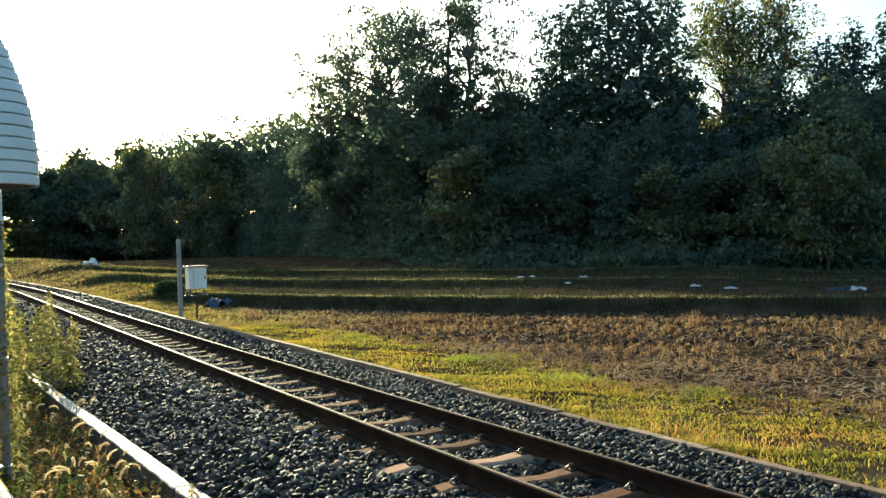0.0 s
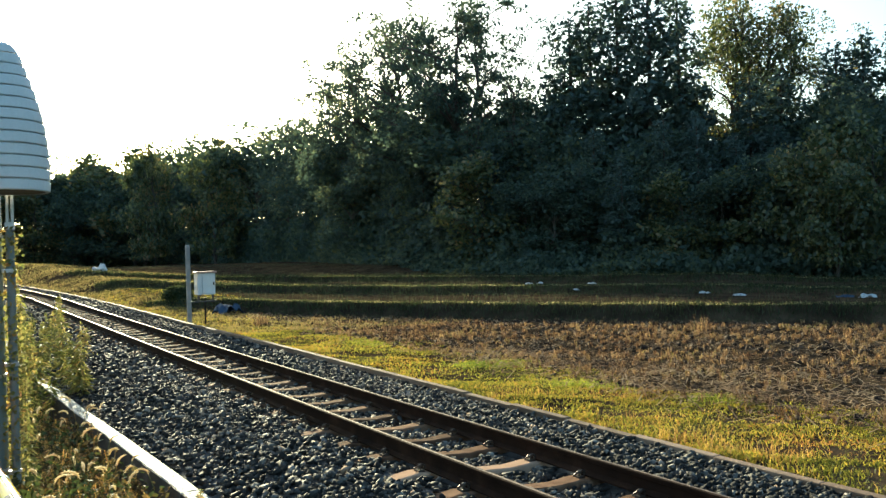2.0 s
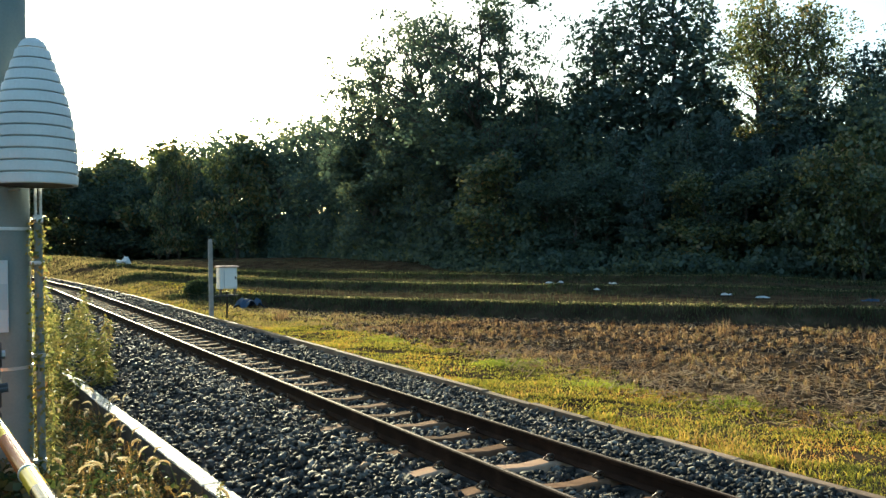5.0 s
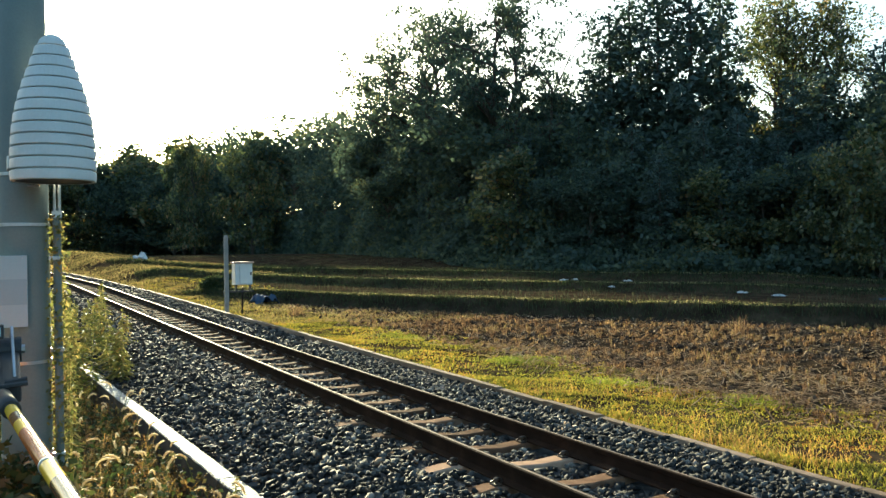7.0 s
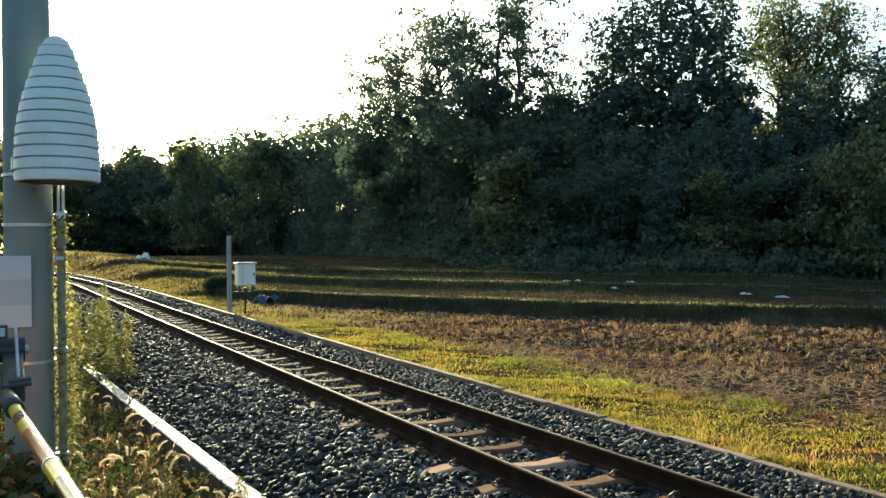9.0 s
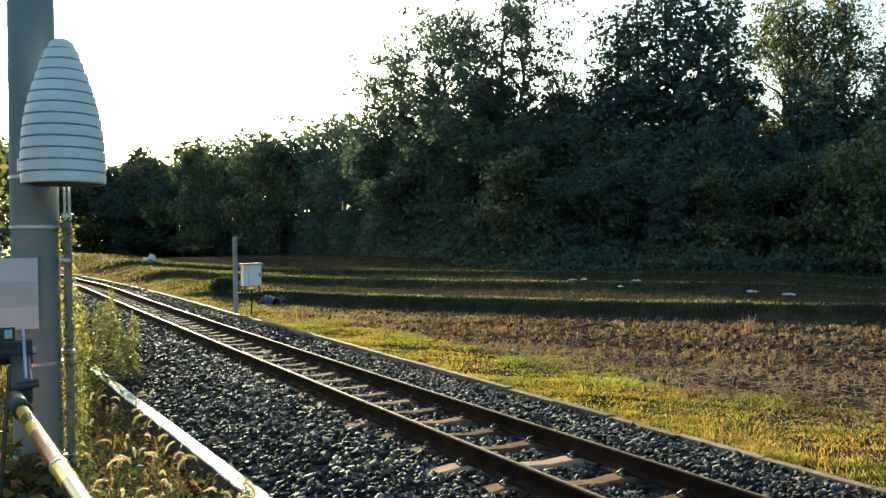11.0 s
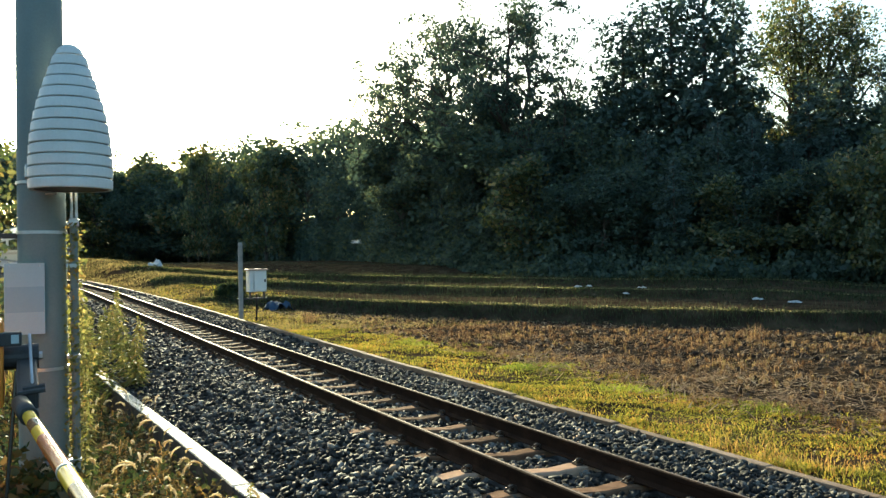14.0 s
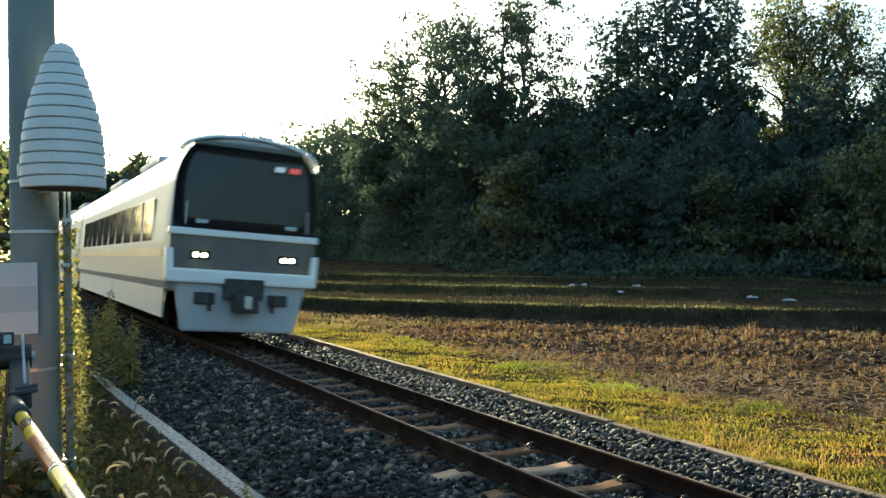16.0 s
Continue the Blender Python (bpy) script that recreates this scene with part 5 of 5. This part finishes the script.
def make_car(y0, y1, lead):
    bm = bmesh.new()
    secs = [(y0, 0.10), (y0 + 0.12, 0.02), (y0 + 0.4, 0.0), (y1 - 0.1, 0.0), (y1, 0.06)]
    rings = [[bm.verts.new((x, y, z)) for x, z in car_section(i)] for y, i in secs]
    n = len(rings[0])
    for a, b in zip(rings, rings[1:]):
        for i in range(n):
            f = bm.faces.new((a[i], b[i], b[(i + 1) % n], a[(i + 1) % n]))
            f.material_index = 1 if 3 <= i <= 10 else 0
            f.smooth = 3 <= i <= 10
    bm.faces.new(rings[0])
    bm.faces.new(rings[-1][::-1])
    bmesh.ops.recalc_face_normals(bm, faces=bm.faces)
    part("car_body", bm, [M["train_steel"], M["train_white"]], train, "steel car body with white roof")
    for s in (-1, 1):
        y = y0 + 1.9
        while y < y1 - 2.2:
            bm = bmesh.new()
            box(bm, s * 1.455 - 0.012, s * 1.455 + 0.012, y, y + 1.35, 1.95, 2.85, 0.01)
            part("side_window", bm, M["train_glass"], train, "dark tinted side window")
            y += 1.6
        part("side_stripe", boxed(s * 1.462 - 0.008, s * 1.462 + 0.008, y0 + 0.5, y1 - 0.2, 1.62, 1.8), M["train_dark"], train, "dark stripe below the windows")
        part("underframe_skirt", boxed(s * 1.36 - 0.02, s * 1.36 + 0.02, y0 + 0.6, y1 - 0.4, 0.42, 1.02, 0.01), M["train_grey"], train, "grey underframe cover")
    for yy in (y0 + 2.2, y0 + 4.3, y1 - 4.3, y1 - 2.2):
        for s in (-1, 1):
            bm = bmesh.new()
            lathe(bm, [(0.0, -0.06), (0.40, -0.06), (0.43, -0.03), (0.43, 0.06), (0.0, 0.06)], 24)
            part("wheel", bm, M["rust"], train, "steel wheel", pose(s * 0.566, yy, 0.43, 0, 90, 0))
    for yy in (y0 + 5, y0 + 12):
        bm = boxed(-0.95, 0.95, yy, yy + 3.2, 4.0, 4.18, 0.06)
        part("roof_unit", bm, M["train_grey"], train, "grey air conditioning unit")


def make_face():
    # windscreen: one dark curved sheet with a centre pillar hint
    bm = bmesh.new()
    cols, rows = 14, 8
    grid = []
    for j in range(rows + 1):
        t = j / rows
        z = 2.2 + 1.64 * t
        half = 1.43 - 0.36 * t ** 5
        grid.append([bm.verts.new((half * (2 * i / cols - 1), -0.17 + 0.07 * t + 0.06 * abs(2 * i / cols - 1) ** 4, z)) for i in range(cols + 1)])
    for a, b in zip(grid, grid[1:]):
        for i in range(cols):
            bm.faces.new((a[i], a[i + 1], b[i + 1], b[i]))
    bmesh.ops.solidify(bm, geom=bm.faces[:], thickness=-0.04)
    part("windscreen", bm, M["train_glass"], train, "dark tinted panoramic windscreen", smooth=True)
    for s in (-1, 1):
        part("wiper", tube(bmesh.new(), (s * 0.35, -0.115, 2.26), (s * 0.95, -0.10, 2.75), 0.012, sides=6), M["black"], train, "black wiper arm")
        part("screen_pillar", boxed(s * 0.46 - 0.03, s * 0.46 + 0.03, -0.10, -0.06, 2.24, 3.4, 0.005), M["train_dark"], train)
    # roof brow
    bm = bmesh.new()
    prev = None
    for i in range(25):
        a = math.pi * i / 24
        x, z = -1.40 * math.cos(a), 3.5 + 0.56 * math.sin(a) ** 0.7
        ring = [bm.verts.new(p) for p in ((x, -0.06, z), (x, -0.02, z + 0.07), (x, 0.5, z + 0.05), (x, 0.5, z - 0.02))]
        if prev:
            for k in range(3):
                bm.faces.new((prev[k], ring[k], ring[k + 1], prev[k + 1]))
        prev = ring
    part("roof_brow", bm, M["train_white"], train, "white rim round the roof end", smooth=True)
    part("brow_panel", boxed(-1.1, 1.1, -0.03, 0.05, 3.5, 3.94, 0.03), M["train_glass"], train, "dark panel over the windscreen")
    part("belt", boxed(-1.475, 1.475, -0.16, 0.12, 2.06, 2.2, 0.035), M["train_white"], train, "white belt below the windscreen")
    part("lamp_band", boxed(-1.44, 1.44, -0.10, 0.1, 1.4, 2.06, 0.02), M["train_dark"], train, "dark band that holds the headlamps")
    part("bumper", boxed(-1.475, 1.475, -0.2, 0.15, 1.15, 1.42, 0.05), M["train_white"], train, "white bumper beam")
    for s in (-1, 1):
        bm = bmesh.new()
        box(bm, s * 1.41 - 0.07, s * 1.41 + 0.07, -0.2, 0.1, 1.17, 1.8, 0.04)
        for v in bm.verts:
            if v.co.z > 1.6:
                v.co.x += s * 0.03
                v.co.y += 0.05
        part("corner_guard", bm, M["train_white"], train, "white upright corner guard")
        for dx in (-0.08, 0.08):
            bm = lathe(bmesh.new(), [(0.0, 0.03), (0.03, 0.028), (0.046, 0.012), (0.05, 0.0)], 20)
            part("headlamp", bm, M["lamp"], train, "lit yellowish headlamp", pose(s * 0.87 + dx, -0.105, 1.69, 90, 0, 0))
        part("lamp_bezel", boxed(s * 0.87 - 0.2, s * 0.87 + 0.2, -0.108, -0.09, 1.6, 1.78, 0.01), M["black"], train)
        part("hand_rail", tube(bmesh.new(), (s * 1.2, -0.2, 2.26), (s * 1.2, -0.2, 2.7), 0.012, sides=6), M["galv"], train)
        part("jumper_hose", tube(bmesh.new(), (s * 0.62, -0.12, 0.95), (s * 0.62, -0.12, 0.62), 0.035, sides=8), M["black"], train, "black air hose")
        part("marker_plate", boxed(s * 0.88 - 0.12, s * 0.88 + 0.12, -0.16, -0.12, 2.3, 2.38, 0.008), M["paper"], train)
    # apron
    bm = bmesh.new()
    box(bm, -1.3, 1.3, -0.08, 0.06, 0.22, 1.18)
    for v in bm.verts:
        if v.co.z < 0.6:
            v.co.x *= 0.86
            v.co.y += 0.05
    bmesh.ops.bevel(bm, geom=bm.edges[:], offset=0.03, segments=2, affect="EDGES")
    part("apron", bm, M["train_grey"], train, "grey front apron")
    bm = boxed(-0.38, 0.38, -0.3, -0.05, 0.86, 1.27, 0.02)
    part("coupler_box", bm, M["darksteel"], train, "dark coupler housing")
    cp = part("coupler", boxed(-0.24, 0.24, -0.55, -0.2, 0.62, 1.0, 0.03), M["darksteel"], train, "dark knuckle coupler head")
    part("coupler_horn", boxed(-0.07, 0.07, -0.62, -0.5, 0.7, 0.95, 0.02), M["galv"], cp)
    for x in (-0.72, 0.72):
        part("buffer_hose_box", boxed(x - 0.2, x + 0.2, -0.14, -0.06, 0.75, 0.98, 0.02), M["darksteel"], train)
    # destination display
    part("display", boxed(0.42, 1.08, -0.14, -0.1, 3.42, 3.6, 0.005), M["black"], train, "destination display")
    part("display_bar", boxed(0.48, 0.68, -0.148, -0.138, 3.46, 3.56), M["led_white"], train)
    part("display_bar", boxed(0.78, 1.0, -0.148, -0.138, 3.46, 3.56), M["led_red"], train)


make_car(0.0, 19.6, True)
make_car(20.1, 39.7, False)
make_face()


# ---- bird ----
bird = thing("bird", "small white bird flying low over the field", "bird")
BIRD_SIZE = 0.58


def make_bird():
    bm = bmesh.new()
    lathe(bm, [(0.0, -0.09), (0.012, -0.08), (0.02, -0.06), (0.03, -0.02), (0.028, 0.02), (0.016, 0.06), (0.006, 0.075)], 12)
    part("body", bm, M["bird"], bird, m=pose(0, 0, 0, 0, 90, 0), smooth=True)
    bm = bmesh.new()
    vs = [bm.verts.new(p) for p in ((-0.06, -0.012, 0), (-0.15, -0.025, 0.004), (-0.15, 0.025, 0.004), (-0.06, 0.012, 0))]
    bm.faces.new(vs)
    bmesh.ops.solidify(bm, geom=bm.faces[:], thickness=0.004)
    part("tail", bm, M["bird"], bird)
    out = []
    for s in (-1, 1):
        bm = bmesh.new()
        top = [(0.05, 0), (0.045, 0.06), (0.01, 0.15), (-0.03, 0.16), (-0.04, 0.08), (-0.045, 0)]
        bm.faces.new([bm.verts.new((x, s * y, 0.012 - 0.4 * y * y)) for x, y in top])
        bmesh.ops.solidify(bm, geom=bm.faces[:], thickness=0.004)
        out.append(part("wing", bm, M["bird"], bird))
    for o in bird.children:
        o.data.transform(Matrix.Scale(BIRD_SIZE, 4))
    return out


wings = make_bird()


# ---- what moves ----
def motions():
    walk(train, [(t, track_pose(TRAIN_Y + TRAIN_V * (16 - t)) @ pose(0, 0, 0, 0, 1.2, 0)) for t in [0, 2, 4, 6, 8, 10, 12, 13, 13.5, 14, 14.2, 14.4, 14.6, 14.8, 15, 15.1, 15.2, 15.3, 15.4, 15.5, 15.6, 15.7, 15.8, 15.9, 16]])
    # the bird crosses the field from the line towards the wood
    heading = math.degrees(math.atan2(RIGHT.y, RIGHT.x))
    rows = []
    for t in [0, 6, 10, 12, 13, 13.5, 13.8, 13.9, 14, 14.1, 14.2, 14.3, 14.4, 14.5, 14.7, 15, 15.5, 16]:
        p = EYE + FWD * 16 + RIGHT * (-2.92 + 12.25 * (t - 13.9))
        lift = 0.2 * math.sin(max(0, min(1, (t - 13.85) / 0.65)) * math.pi)
        rows.append((t, pose(p.x, p.y, 1.86 + lift, 0, 0, heading)))
    walk(bird, rows)
    for s, wing in zip((-1, 1), wings):
        walk(wing, [(0, pose(0, 0, 0, 0))] + [(13.5 + 0.1 * i, pose(0, 0, 0, s * (42 if i % 2 else -30))) for i in range(16)] + [(16, pose(0, 0, 0, 0))])


motions()
